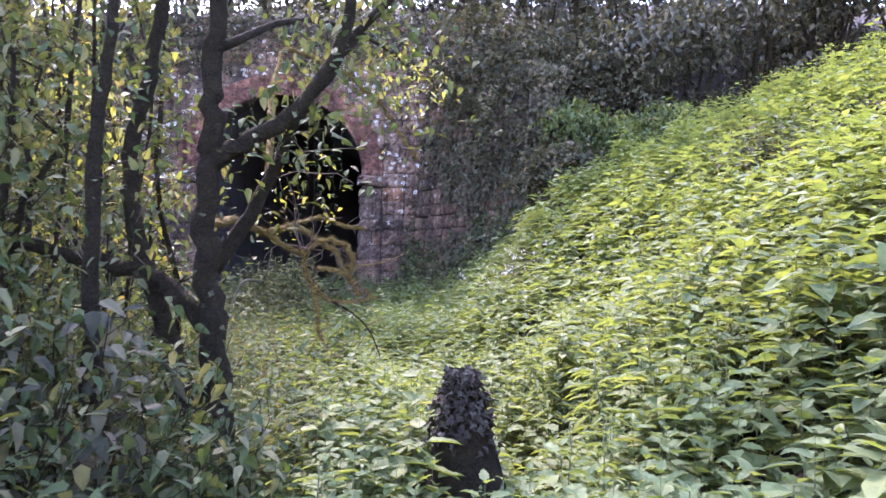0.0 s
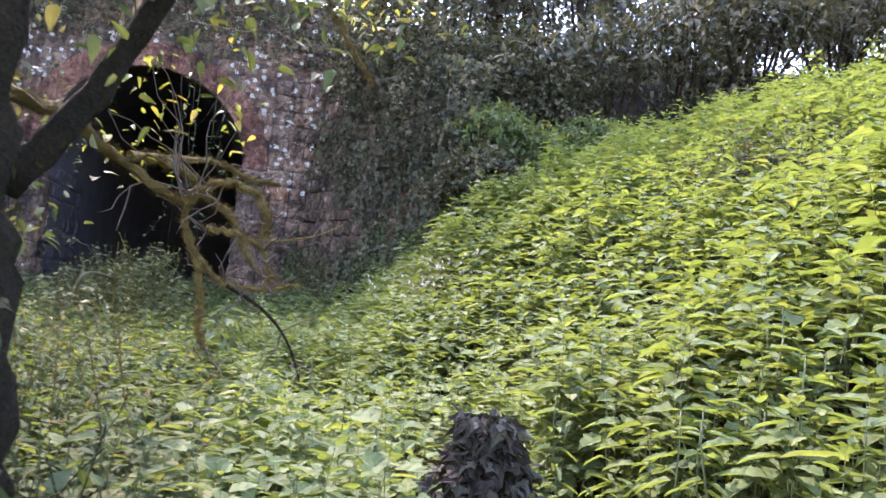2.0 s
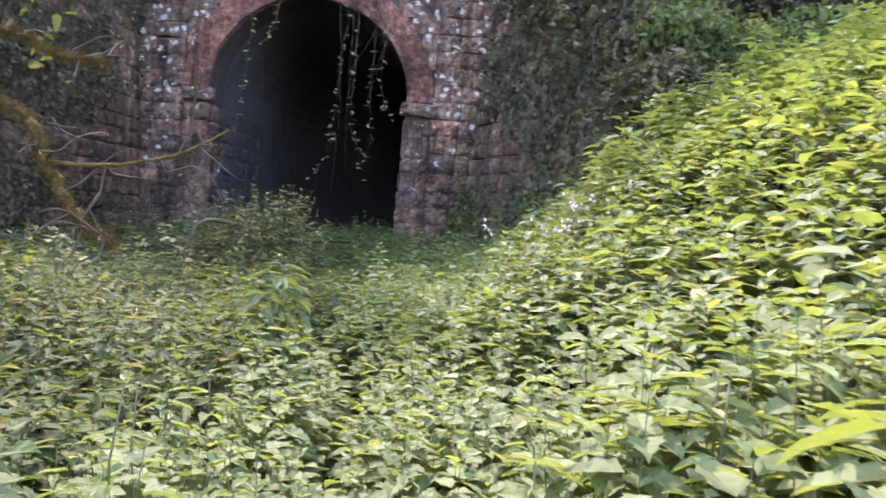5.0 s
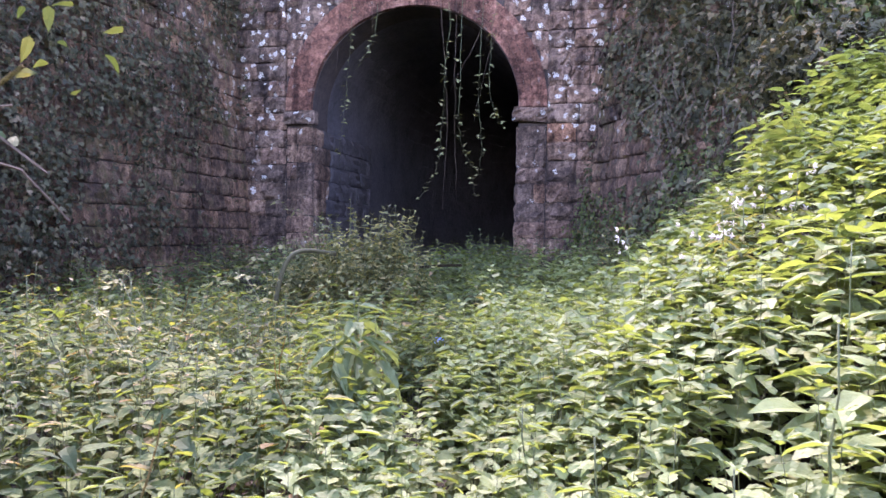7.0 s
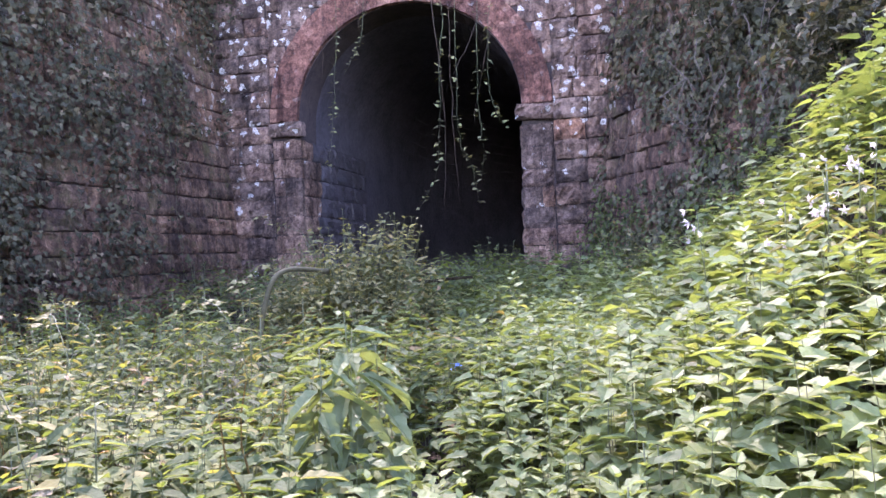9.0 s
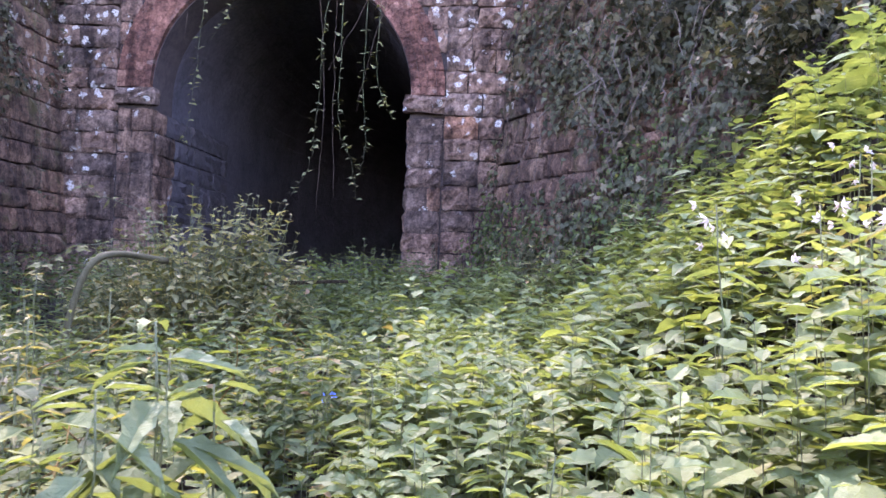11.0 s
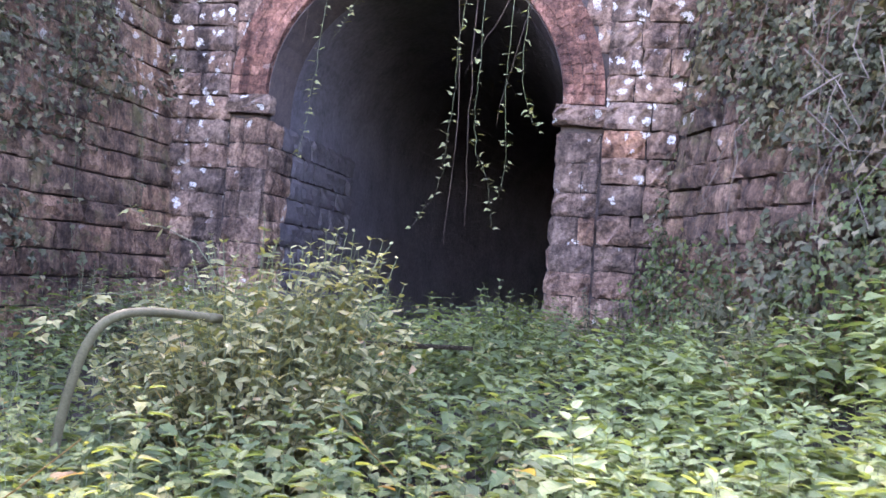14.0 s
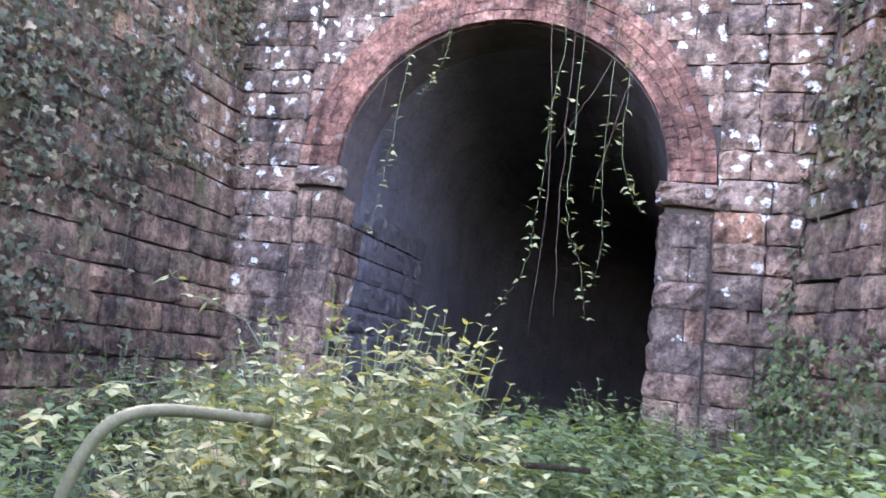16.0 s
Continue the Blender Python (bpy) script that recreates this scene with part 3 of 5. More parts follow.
spots = [(a, b) for a, b in zip(x[near], y[near])][:150]
x, y, gap = x[~near], y[~near], gap[~near]
far = (gap > 1.4) & (np.hypot(x - 3.2, y + 8.0) > 1.9)
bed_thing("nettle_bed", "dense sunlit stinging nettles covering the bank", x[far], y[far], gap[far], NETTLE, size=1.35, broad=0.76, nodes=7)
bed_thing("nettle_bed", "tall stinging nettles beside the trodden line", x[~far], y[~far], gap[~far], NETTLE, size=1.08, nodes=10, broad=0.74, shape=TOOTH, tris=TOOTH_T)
# cutting floor, mixed undergrowth
x, y = scatter(-3.6, 3.0, -24.0, 0.2, 36)
gap = trail_gap(x, y)
ok = (gap > 0.10) & (x > wing_left_x(y, 0) + 0.2) & (rng.uniform(0, 1, len(x)) < np.clip(1.2 - 0.09 * gap, 0.35, 1))
x, y, gap = x[ok], y[ok], gap[ok]
far = (gap > 1.2) & (np.hypot(x - 2.0, y + 8.0) > 1.6)
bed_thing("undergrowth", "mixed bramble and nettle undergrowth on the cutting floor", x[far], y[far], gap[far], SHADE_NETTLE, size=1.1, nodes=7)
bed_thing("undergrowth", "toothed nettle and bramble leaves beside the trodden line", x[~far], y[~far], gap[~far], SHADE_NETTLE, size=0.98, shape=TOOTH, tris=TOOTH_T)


PALE_IVY = leaf_material("creeper_leaf", [(0.0, (0.052, 0.056, 0.030)), (0.6, (0.105, 0.104, 0.054)), (0.9, (0.165, 0.145, 0.078)), (1.0, (0.26, 0.20, 0.12))], 0.25, 0.65, (1.2, 1.2, 0.5), 0.09)


# ---- ivy on the walls ----
def ivy_cover(n, place_fn, normal, dense, size, seed):
    """Ivy leaves over a wall face: place_fn(u, v) gives points, dense(u, v) how thick."""
    u, v = rng.uniform(0, 1, n), rng.uniform(0, 1, n)
    p = place_fn(u, v)
    cover = dense(p) + 1.0 * fbm(p[:, 1] + p[:, 0], p[:, 2], 0.7, seed)
    ok = rng.uniform(0, 1, n) < np.clip(cover, 0, 1)
    p, c = p[ok], np.clip(cover[ok], 0, 1.6)
    m = len(p)
    nn = unit(np.asarray(normal, float))[None] + rng.normal(0, 0.55, (m, 3)) + [0, 0, 0.3]
    way = np.array([0, 0, -1.0])[None] + rng.normal(0, 0.6, (m, 3))
    way -= nn * (way * nn).sum(1, keepdims=True) / (nn * nn).sum(1, keepdims=True)
    p = p + unit(np.asarray(normal, float))[None] * (0.10 + np.abs(rng.normal(0, 0.10, m)) * (0.4 + c))[:, None]
    L = size * rng.uniform(0.6, 1.35, m)
    return leaves(p, way, nn, L, L * rng.uniform(0.75, 1.0, m), IVYL, IVYL_T)


def right_face(u, v):
    y = -6.0 * u
    z = -0.2 + (7.6 - 0.35 * np.abs(y)) * v
    return np.stack([wing_x(np.maximum(y, -6.0), z), y, z], -1)


def left_face(u, v):
    y = -13.0 * u
    z = -0.4 + (7.9 - 0.24 * np.abs(y)) * v
    return np.stack([wing_left_x(y, z), y, z], -1)


def portal_face(u, v):
    x = -4.3 + 9.2 * u
    z = 5.6 + 2.6 * v
    return np.stack([x, np.full_like(x, 0.0), z], -1)


iv = ivy_cover(15000, right_face, (-0.93, -0.36, 0.1), lambda p: -0.36 + 0.22 * np.clip(-p[:, 1], 0, 6) * np.clip((p[:, 2] - 1.2) / 2.6, 0, 1.6), 0.10, 2.0)
tagged(new("ivy", tri_mesh("ivy", *iv, IVY)), "thick dark ivy hanging over the wing wall by the bank", "ivy", kind="stuff")
iv = ivy_cover(18000, right_face, (-0.93, -0.36, 0.1), lambda p: 0.22 - 0.42 * np.clip(p[:, 2] - 1.5, -0.6, 3) + 0.07 * np.clip(-p[:, 1], 0, 5), 0.075, 12.0)
tagged(new("wall_plants", tri_mesh("wall_plants", *iv, SHADE_NETTLE)), "small dull green plants rooted in the foot of the wing wall", "plants", kind="stuff")
iv = ivy_cover(17000, right_face, (-0.93, -0.36, 0.1), lambda p: 0.05 + 0.12 * np.clip(-p[:, 1], 0, 3), 0.095, 21.0)
tagged(new("wall_plants", tri_mesh("wall_plants", *iv, PALE_IVY)), "pale trailing creeper leaves scattered down the wing wall", "plants", kind="stuff")
iv = ivy_cover(9000, left_face, (1, 0, 0.08), lambda p: -0.05 - 0.35 * np.clip(p[:, 2] - 1.0, -0.5, 3) + 0.05 * np.clip(-p[:, 1], 0, 6), 0.085, 27.0)
tagged(new("wall_plants", tri_mesh("wall_plants", *iv, PALE_IVY)), "small creeper leaves at the foot of the shaded wing wall", "plants", kind="stuff")
iv = ivy_cover(30000, left_face, (1, 0, 0.08), lambda p: -0.25 + 0.17 * np.clip(-p[:, 1], 0, 9) + 0.16 * np.clip(p[:, 2] - 2.2, -1, 4), 0.085, 6.0)
tagged(new("ivy", tri_mesh("ivy", *iv, IVY)), "dark ivy trailing down the shaded wing wall", "ivy", kind="stuff")
iv = ivy_cover(9000, portal_face, (0, -1, 0.1), lambda p: -0.45 + 0.75 * (p[:, 2] - 5.9) + 0.25 * np.abs(p[:, 0]) * (p[:, 2] > 6.3), 0.085, 4.0)
tagged(new("ivy", tri_mesh("ivy", *iv, IVY)), "ivy creeping over the top of the portal", "ivy", kind="stuff")


# ---- ivy and scrub mound between the wing wall and the bank's crest ----
def mass(centre, radii, n, size, mat_shape=(FLAT, FLAT_T), shell=0.55, flat=0.5):
    """Leaves through an uneven rounded volume."""
    d_ = unit(rng.normal(0, 1, (n, 3)))
    r = rng.uniform(shell, 1.0, n) ** 0.7
    lump = np.array([noise.fractal(Vector(q * 2.3) + Vector(centre), 1.0, 2.0, 3) for q in d_])
    p = np.asarray(centre, float) + d_ * np.asarray(radii, float) * (r * (1 + 0.45 * lump))[:, None]
    way = rng.normal(0, 1, (n, 3)) + [0, 0, -0.5]
    up = rng.normal(0, flat, (n, 3)) + [0, 0, 1.0] + d_ * 0.5
    L = size * rng.uniform(0.6, 1.4, n)
    return leaves(p, way, up, L, L * rng.uniform(0.55, 0.8, n), *mat_shape)


lumps = [((6.0, -4.1, 4.3), (0.9, 1.2, 1.5)), ((6.9, -5.4, 3.5), (0.9, 0.8, 0.9)), ((7.9, -5.8, 3.7), (1.3, 0.9, 0.75)), ((5.2, -2.4, 6.2), (1.1, 1.5, 1.6)), ((9.5, -5.5, 4.1), (1.4, 0.9, 0.6)),
         ((6.5, -3.0, 6.0), (1.4, 1.4, 1.3)), ((7.4, -3.6, 5.0), (1.1, 0.8, 1.3)), ((8.6, -3.6, 5.3), (1.2, 0.8, 1.2)), ((8.2, -2.4, 6.4), (1.5, 1.0, 1.3)), ((7.0, -6.5, 2.9), (1.2, 0.9, 0.7)), ((7.1, -5.9, 4.0), (0.75, 0.6, 0.6))]
v = join(*[mass(c, r, 2800, 0.13) for c, r in lumps if c[2] < 4.2 and c[0] > 7.05])
tagged(new("bramble_scrub", tri_mesh("bramble_scrub", *v, SHADE_NETTLE)), "green bramble and nettle scrub above the wing wall", "scrub", kind="stuff")
lumps = [q for q in lumps if q[0][2] >= 4.2 or q[0][0] <= 7.05]
v = join(*[mass(c, r, 3600, 0.11, (IVYL, IVYL_T)) for c, r in lumps])
tagged(new("ivy_scrub", tri_mesh("ivy_scrub", *v, IVY)), "dark ivy and bramble scrub heaped over the wall's end", "scrub", kind="stuff")


# ---- trees ----
def grow(start, way, length, radius, depth, out, tips, spread=0.6, lift=0.15, sides=6, wob=0.10):
    """Branches, each forking into thinner ones."""
    start, way = np.asarray(start, float), unit(np.asarray(way, float))
    end = start + way * length
    n = 6 if depth else 4
    p = bend(start, end, n, wob)
    out.append(tube(p, np.linspace(radius, radius * 0.55, n), max(3, sides), 0.08))
    if depth == 0:
        tips.append((p[1:], way))
        return
    for k in range(rng.integers(2, 4)):
        f = rng.uniform(0.45, 1.0) if k else 1.0
        q = p[min(n - 1, int(f * (n - 1)))]
        w = unit(way + rng.normal(0, spread, 3) + [0, 0, lift])
        grow(q, w, length * rng.uniform(0.55, 0.8), radius * 0.55 * (1.0 if k == 0 else 0.75), depth - 1, out, tips, spread, lift, sides - 1, wob)


def crown(tips, per, size, spread, bare=0.0):
    ats = []
    for p, w in tips:
        if rng.uniform() < bare:
            continue
        k = rng.integers(0, len(p), per)
        ats.append(p[k] + rng.normal(0, spread, (per, 3)))
    a = np.concatenate(ats)
    n = len(a)
    L = size * rng.uniform(0.6, 1.35, n)
    return leaves(a, rng.normal(0, 1, (n, 3)) + [0, 0, -0.45], rng.normal(0, 0.45, (n, 3)) + [0, 0, 1], L, L * rng.uniform(0.6, 0.85, n), FLAT, FLAT_T)


def tree(x, y, height, radius, mat, label, per=26, size=0.15, spread=0.28, forks=4, lean=(0, 0)):
    z = float(land(np.array([x]), np.array([y]))[0]) - 0.1
    out, tips = [], []
    grow((x, y, z), (lean[0], lean[1], 1), height * 0.36, radius, forks, out, tips, 0.55, 0.18)
    base = tagged(new("tree"), label, "tree", "trees on the hill above the cutting")
    base.location = (x, y, z)
    off = np.array([x, y, z])
    v, t = join(*out)
    part("trunk", tri_mesh("trunk", v - off, t, BARK, True), base)
    v, t = crown(tips, per, size, spread)
    part("crown", tri_mesh("crown", v - off, t, mat), base)
    return base


HILL = [(6.2, 0.8, 9.5, 0.2), (8.4, 0.2, 9.0, 0.19), (4.9, 1.8, 10.0, 0.2), (10.6, -1.6, 9.0, 0.18), (7.2, 2.6, 11.0, 0.2), (13.8, -3.4, 6.0, 0.13), (10.2, 2.6, 8.0, 0.2), (14.5, 1.2, 8.0, 0.18), (18.0, -2.0, 7.5, 0.16), (18.5, 4.0, 9.0, 0.2), (7.5, 5.0, 8.5, 0.18), (22.5, 0.5, 8.0, 0.2), (16.0, -6.0, 5.5, 0.11), (6.0, 9.0, 12, 0.2), (9.0, 8.5, 12, 0.2), (12.0, 7.5, 12, 0.2), (15.5, 7.0, 11, 0.2), (19.0, 8.0, 11, 0.2), (23.0, 6.0, 11, 0.2), (12.4, 1.0, 8.5, 0.17), (16.4, 0.2, 8.0, 0.17)]
for i, (x, y, h, r) in enumerate(HILL):
    tree(x, y, h, r, WOOD_LEAF, "ivy-clad woodland tree with dull brown-green leaves above the bank", per=20, size=0.21, lean=(rng.normal(0, 0.12), -0.06))
for x, y, h, r in [(-1.5, 5.0, 6.5, 0.15), (-7.0, 1.5, 6.5, 0.16), (-8.5, -4.5, 6.0, 0.15), (-9.5, -10.0, 6.5, 0.16), (2.5, 7.0, 7.5, 0.17), (-3.6, 3.4, 10.5, 0.2), (-5.8, 2.6, 11, 0.2), (0.6, 4.2, 10, 0.2), (-6.6, -1.6, 9.5, 0.18), (-1.8, 8.0, 12, 0.2)]:
    tree(x, y, h, r, TREE_LEAF, "slender tree in thin green leaf above the cutting", per=18, size=0.16, spread=0.34)

# undergrowth and low boughs between the trunks, closing the view up the hill
WOODS = [(5.6, 1.8), (7.2, 0.2), (8.8, 1.2), (10.4, -0.6), (12.2, 0.2), (13.8, -1.6), (15.6, -0.4), (17.6, -2.6), (19.6, -1.0), (22.0, -3.0), (9.6, 4.0), (13.0, 4.4), (17.0, 4.0), (4.0, 3.4), (1.0, 3.2), (-2.4, 3.0), (-5.6, 1.8), (21.0, 3.5), (-8.2, 0.6), (-7.0, -2.8), (-7.6, -6.0), (-8.6, -9.2), (-4.2, 4.6), (-7.2, 4.2), (2.6, 5.0), (-0.8, 5.4), (5.6, 4.6), (8.4, 6.2), (-3.0, 6.6), (11.2, 6.8)]
for x, y in WOODS:
    z = float(land(np.array([x]), np.array([y]))[0])
    bush = tagged(new("woodland_bush"), "dull brown-green woodland bush on the hill above the cutting", "bush", "bushes on the wooded hill")
    bush.location = (x, y, z)
    h = rng.uniform(2.0, 3.0)
    st = join(*[tube(bend((0, 0, -0.1), (rng.normal(0, 0.8), rng.normal(0, 0.8), h * 1.5), 6, 0.08), np.linspace(0.05, 0.01, 6), 5) for _ in range(5)])
    tagged(part("twig_spray", tri_mesh("twig_spray", *st, BARK, True), bush), kind="stuff")
    v, t = mass((0, 0, h), (1.9, 1.6, h), 1700, 0.21, shell=0.35)
    part("foliage", tri_mesh("foliage", v, t, WOOD_LEAF), bush)

# boughs reaching out over the dark edge of the wood
for x, y in [(9.0, -3.2), (10.6, -3.5), (12.3, -3.8), (14.0, -4.1), (15.8, -4.4), (17.8, -4.6)]:
    z = float(land(np.array([x]), np.array([y]))[0])
    bush = tagged(new("woodland_bush"), "overhanging brown-green woodland bush at the edge of the wood", "bush", "bushes on the wooded hill")
    bush.location = (x, y, z)
    st = join(*[tube(bend((0, 0.5, -0.1), (rng.normal(0, 0.9), rng.normal(-0.2, 0.5), 3.4), 6, 0.07), np.linspace(0.06, 0.015, 6), 5) for _ in range(5)])
    tagged(part("twig_spray", tri_mesh("twig_spray", *st, BARK, True), bush), kind="stuff")
    part("foliage", tri_mesh("foliage", *mass((0, 0, 3.0), (1.6, 1.3, 1.1), 1800, 0.17, shell=0.3), WOOD_LEAF), bush)

# band of dark leaves along the foot of the trees, added for the shade there
x = rng.uniform(7.0, 24, 14000)
y = -4.4 + 0.10 * (x - 9) + rng.uniform(0, 1.6, 14000)
z = land(x, y) + rng.uniform(0, 1, 14000) ** 1.4 * (1.5 + 0.6 * fbm(x, y, 0.5, 8.0))
L = 0.13 * rng.uniform(0.6, 1.3, 14000)
v = leaves(np.stack([x, y, z], -1), rng.normal(0, 1, (14000, 3)), rng.normal(0, 0.6, (14000, 3)) + [0, 0, 1], L, L * 0.8, FLAT, FLAT_T)
tagged(new("hedge", tri_mesh("hedge", *v, IVY)), "dark leaves added along the foot of the trees for the shade under them", "scrub", kind="stuff")


# ---- the mossy tree beside the trodden line ----
def limb(parent, name, pts, r0, r1, mat, n=4, wob=0.03, moss=False, label=""):
    p = np.asarray(pts, float)
    u = np.linspace(0, len(p) - 1, (len(p) - 1) * n + 1)
    q = np.stack([np.interp(u, range(len(p)), p[:, k]) for k in range(3)], -1)
    s = q.copy()
    for _ in range(3):
        s[1:-1] = (s[:-2] + 2 * s[1:-1] + s[2:]) / 4
    s[1:-1] += rng.normal(0, wob * r0, s[1:-1].shape)
    pieces = [tube(s, np.linspace(r0, r1, len(s)) * (1 + (rng.uniform(-0.25, 0.35, len(s)) if moss else 0)), 10, 0.3 if moss else 0.16)]
    if moss:
        k = int(620 * np.linalg.norm(np.diff(p, axis=0), axis=1).sum() / 0.3)
        j = rng.integers(0, len(s), k)
        a = s[j] + rng.normal(0, 1, (k, 3)) * np.linspace(r0, r1, len(s))[j][:, None] * 0.65
        w = unit(a - s[j] + rng.normal(0, 0.004, (k, 3)))
        pieces.append(leaves(a, w, rng.normal(0, 1, (k, 3)), rng.uniform(0.008, 0.026, k), rng.uniform(0.002, 0.0055, k), FLAT, FLAT_T))
    v, t = join(*pieces)
    ob = part(name, tri_mesh(name, v - np.asarray(parent.location), t, mat, not moss), parent, label)
    return s


mossy_tree = tagged(new("mossy_tree"), "many-stemmed dark tree with mossy drooping branches and yellowing leaves", "tree")
mossy_tree.location = (2.45, -17.95, -0.75)
twigs = []
limb(mossy_tree, "trunk", [(2.50, -17.95, -0.85), (2.49, -17.95, -0.28), (2.43, -17.95, 0.24), (2.36, -17.95, 0.75), (2.31, -17.95, 1.21), (2.34, -17.95, 1.63), (2.35, -17.95, 2.13), (2.36, -17.95, 2.7), (2.3, -17.9, 4.2)], 0.093, 0.045, BARK, 6, 0.16)
STEMS = [
    ([(2.31, -17.7, 1.0), (2.49, -17.6, 1.28), (2.63, -17.6, 1.55), (2.79, -17.6, 1.98), (3.03, -17.6, 2.31), (3.23, -17.6, 2.6), (3.6, -17.5, 3.0)], 0.055, 0.022, BARK, False),
    ([(2.32, -17.95, 1.6), (2.58, -17.9, 1.78), (2.87, -17.9, 1.96), (3.12, -17.9, 2.37), (3.18, -17.9, 2.9)], 0.06, 0.03, BARK, False),
    ([(2.40, -17.8, -0.5), (2.21, -17.7, 0.13), (2.07, -17.7, 0.53), (1.94, -17.7, 0.91), (1.81, -17.7, 1.35), (1.81, -17.7, 1.79), (1.93, -17.7, 2.28), (2.0, -17.7, 3.2)], 0.07, 0.04, BARK, False),
    ([(2.33, -17.9, 0.66), (2.02, -17.75, 0.94), (1.68, -17.7, 1.02), (1.28, -17.7, 1.09), (0.6, -17.6, 1.3)], 0.06, 0.035, BARK, False),
    ([(1.95, -18.2, -0.6), (1.85, -18.3, 0.46), (1.80, -18.3, 1.18), (1.82, -18.3, 1.78), (1.88, -18.3, 2.2), (1.9, -18.3, 3.4)], 0.05, 0.025, BARK, False),
    ([(2.63, -17.6, 1.55), (2.5, -16.8, 2.3), (2.46, -16.1, 2.85), (2.98, -16.0, 2.66), (3.22, -16.0, 2.46), (3.41, -16.0, 2.21), (3.58, -16.0, 1.95)], 0.02, 0.009, MOSSY, True),
    ([(2.33, -17.9, 1.25), (2.36, -17.2, 1.34), (2.42, -16.7, 1.28), (2.65, -16.6, 1.15), (2.74, -16.6, 1.11), (2.88, -16.6, 1.23), (3.04, -16.6, 1.21), (3.11, -16.6, 1.09), (3.10, -16.6, 0.99)], 0.021, 0.011, MOSSY, True),
    ([(2.74, -16.6, 1.10), (2.75, -16.6, 0.98), (2.86, -16.6, 0.82), (2.96, -16.6, 0.76), (3.09, -16.6, 0.75), (3.28, -16.6, 0.79)], 0.014, 0.006, MOSSY, True),
    ([(2.77, -16.6, 0.97), (2.83, -16.6, 0.81), (2.86, -16.6, 0.64), (2.85, -16.6, 0.53), (2.90, -16.6, 0.46)], 0.014, 0.010, MOSSY, True),
    ([(2.84, -16.6, 1.01), (2.99, -16.6, 1.0), (3.11, -16.6, 0.94), (3.15, -16.6, 0.81)], 0.014, 0.007, MOSSY, True),
    ([(2.96, -16.6, 0.76), (3.12, -16.6, 0.68), (3.26, -16.6, 0.54), (3.33, -16.6, 0.35)], 0.010, 0.004, BARK, False),
    ([(2.5, -16.7, 1.28), (2.66, -16.1, 1.34), (2.78, -15.65, 1.23), (2.90, -15.65, 1.15), (2.95, -15.65, 1.03), (3.03, -15.65, 0.92), (3.12, -15.65, 0.82), (3.21, -15.65, 0.79)], 0.022, 0.012, MOSSY, True),
    ([(2.95, -15.65, 1.03), (3.15, -15.65, 1.03), (3.39, -15.65, 1.08), (3.55, -15.65, 1.18)], 0.008, 0.003, MOSSY, False),
    ([(2.55, -16.6, 1.3), (2.73, -15.65, 1.46), (2.88, -15.65, 1.42), (3.0, -15.65, 1.37), (3.14, -15.65, 1.36)], 0.014, 0.006, MOSSY, True),
    ([(2.35, -17.9, 2.3), (2.7, -17.2, 2.75), (3.1, -16.4, 2.9), (3.5, -15.9, 2.75)], 0.03, 0.010, BARK, False),
]
for pts, r0, r1, mat, moss in STEMS:
    s = limb(mossy_tree, "branch", pts, r0, r1, mat, 6 if moss else 4, 0.3 if moss else 0.12, moss, "drooping branch furred with yellow-green moss" if moss else "")
    for j in range(len(s) // 3, len(s), 3):
        for _ in range(1 if moss else 2):
            w = unit(s[j] - s[j - 1] + rng.normal(0, 0.7, 3) * 0.2)
            if s[j][2] < 1.5 and s[j][0] > 2.4:
                w = unit(w + [0.25, 0.0, rng.normal(0, 0.5)])
                q = bend(s[j], s[j] + w * rng.uniform(0.08, 0.30), 5, 0.2)
                if rng.uniform() < 0.5:
                    twigs.append(bend(q[rng.integers(1, 4)], q[3] + rng.normal(0, 0.06, 3), 4, 0.2))
            else:
                q = bend(s[j], s[j] + w * rng.uniform(0.25, 0.7), 5, 0.14)
            twigs.append(q)
# high boughs over the line walked, added out of view to shade the nettles
over = []
for a, b in [((2.3, -17.9, 4.2), (3.0, -16.2, 4.5)), ((3.0, -16.2, 4.5), (3.8, -14.7, 4.7)), ((3.0, -16.2, 4.5), (4.4, -15.6, 4.6)), ((2.3, -17.9, 4.2), (1.2, -16.6, 4.8)), ((2.0, -17.7, 3.2), (0.6, -17.0, 4.4))]:
    s = limb(mossy_tree, "branch", [a, tuple((np.array(a) + b) / 2 + [0, 0, 0.12]), b], 0.035, 0.016, BARK, 5, 0.1)
    for k in range(16):
        q0 = s[rng.integers(len(s) // 3, len(s))]
        q = bend(q0, q0 + rng.normal(0, 0.45, 3) * [1, 1, 0.5], 5, 0.12)
        over.append((q, None))
        twigs.append(q)
off = np.asarray(mossy_tree.location)
v, t = join(*[tube(q, np.linspace(0.0045, 0.0015, len(q)), 4) for q in twigs])
tagged(part("twig_spray", tri_mesh("twig_spray", v - off, t, IVY_STEM), mossy_tree), kind="stuff")
# leaves: green high up, yellow at the drooping ends
hi = [(q, None) for q in twigs if q[0][2] > 1.6]
lo = [(q, None) for q in twigs if 0.6 < q[0][2] <= 1.6 and q[0][1] < -17.2]
yel = [(bend((3.56, -15.8, 2.62) + rng.normal(0, 0.2, 3), (3.6, -15.8, 2.52) + rng.normal(0, 0.2, 3), 4, 0.1), None) for _ in range(24)]


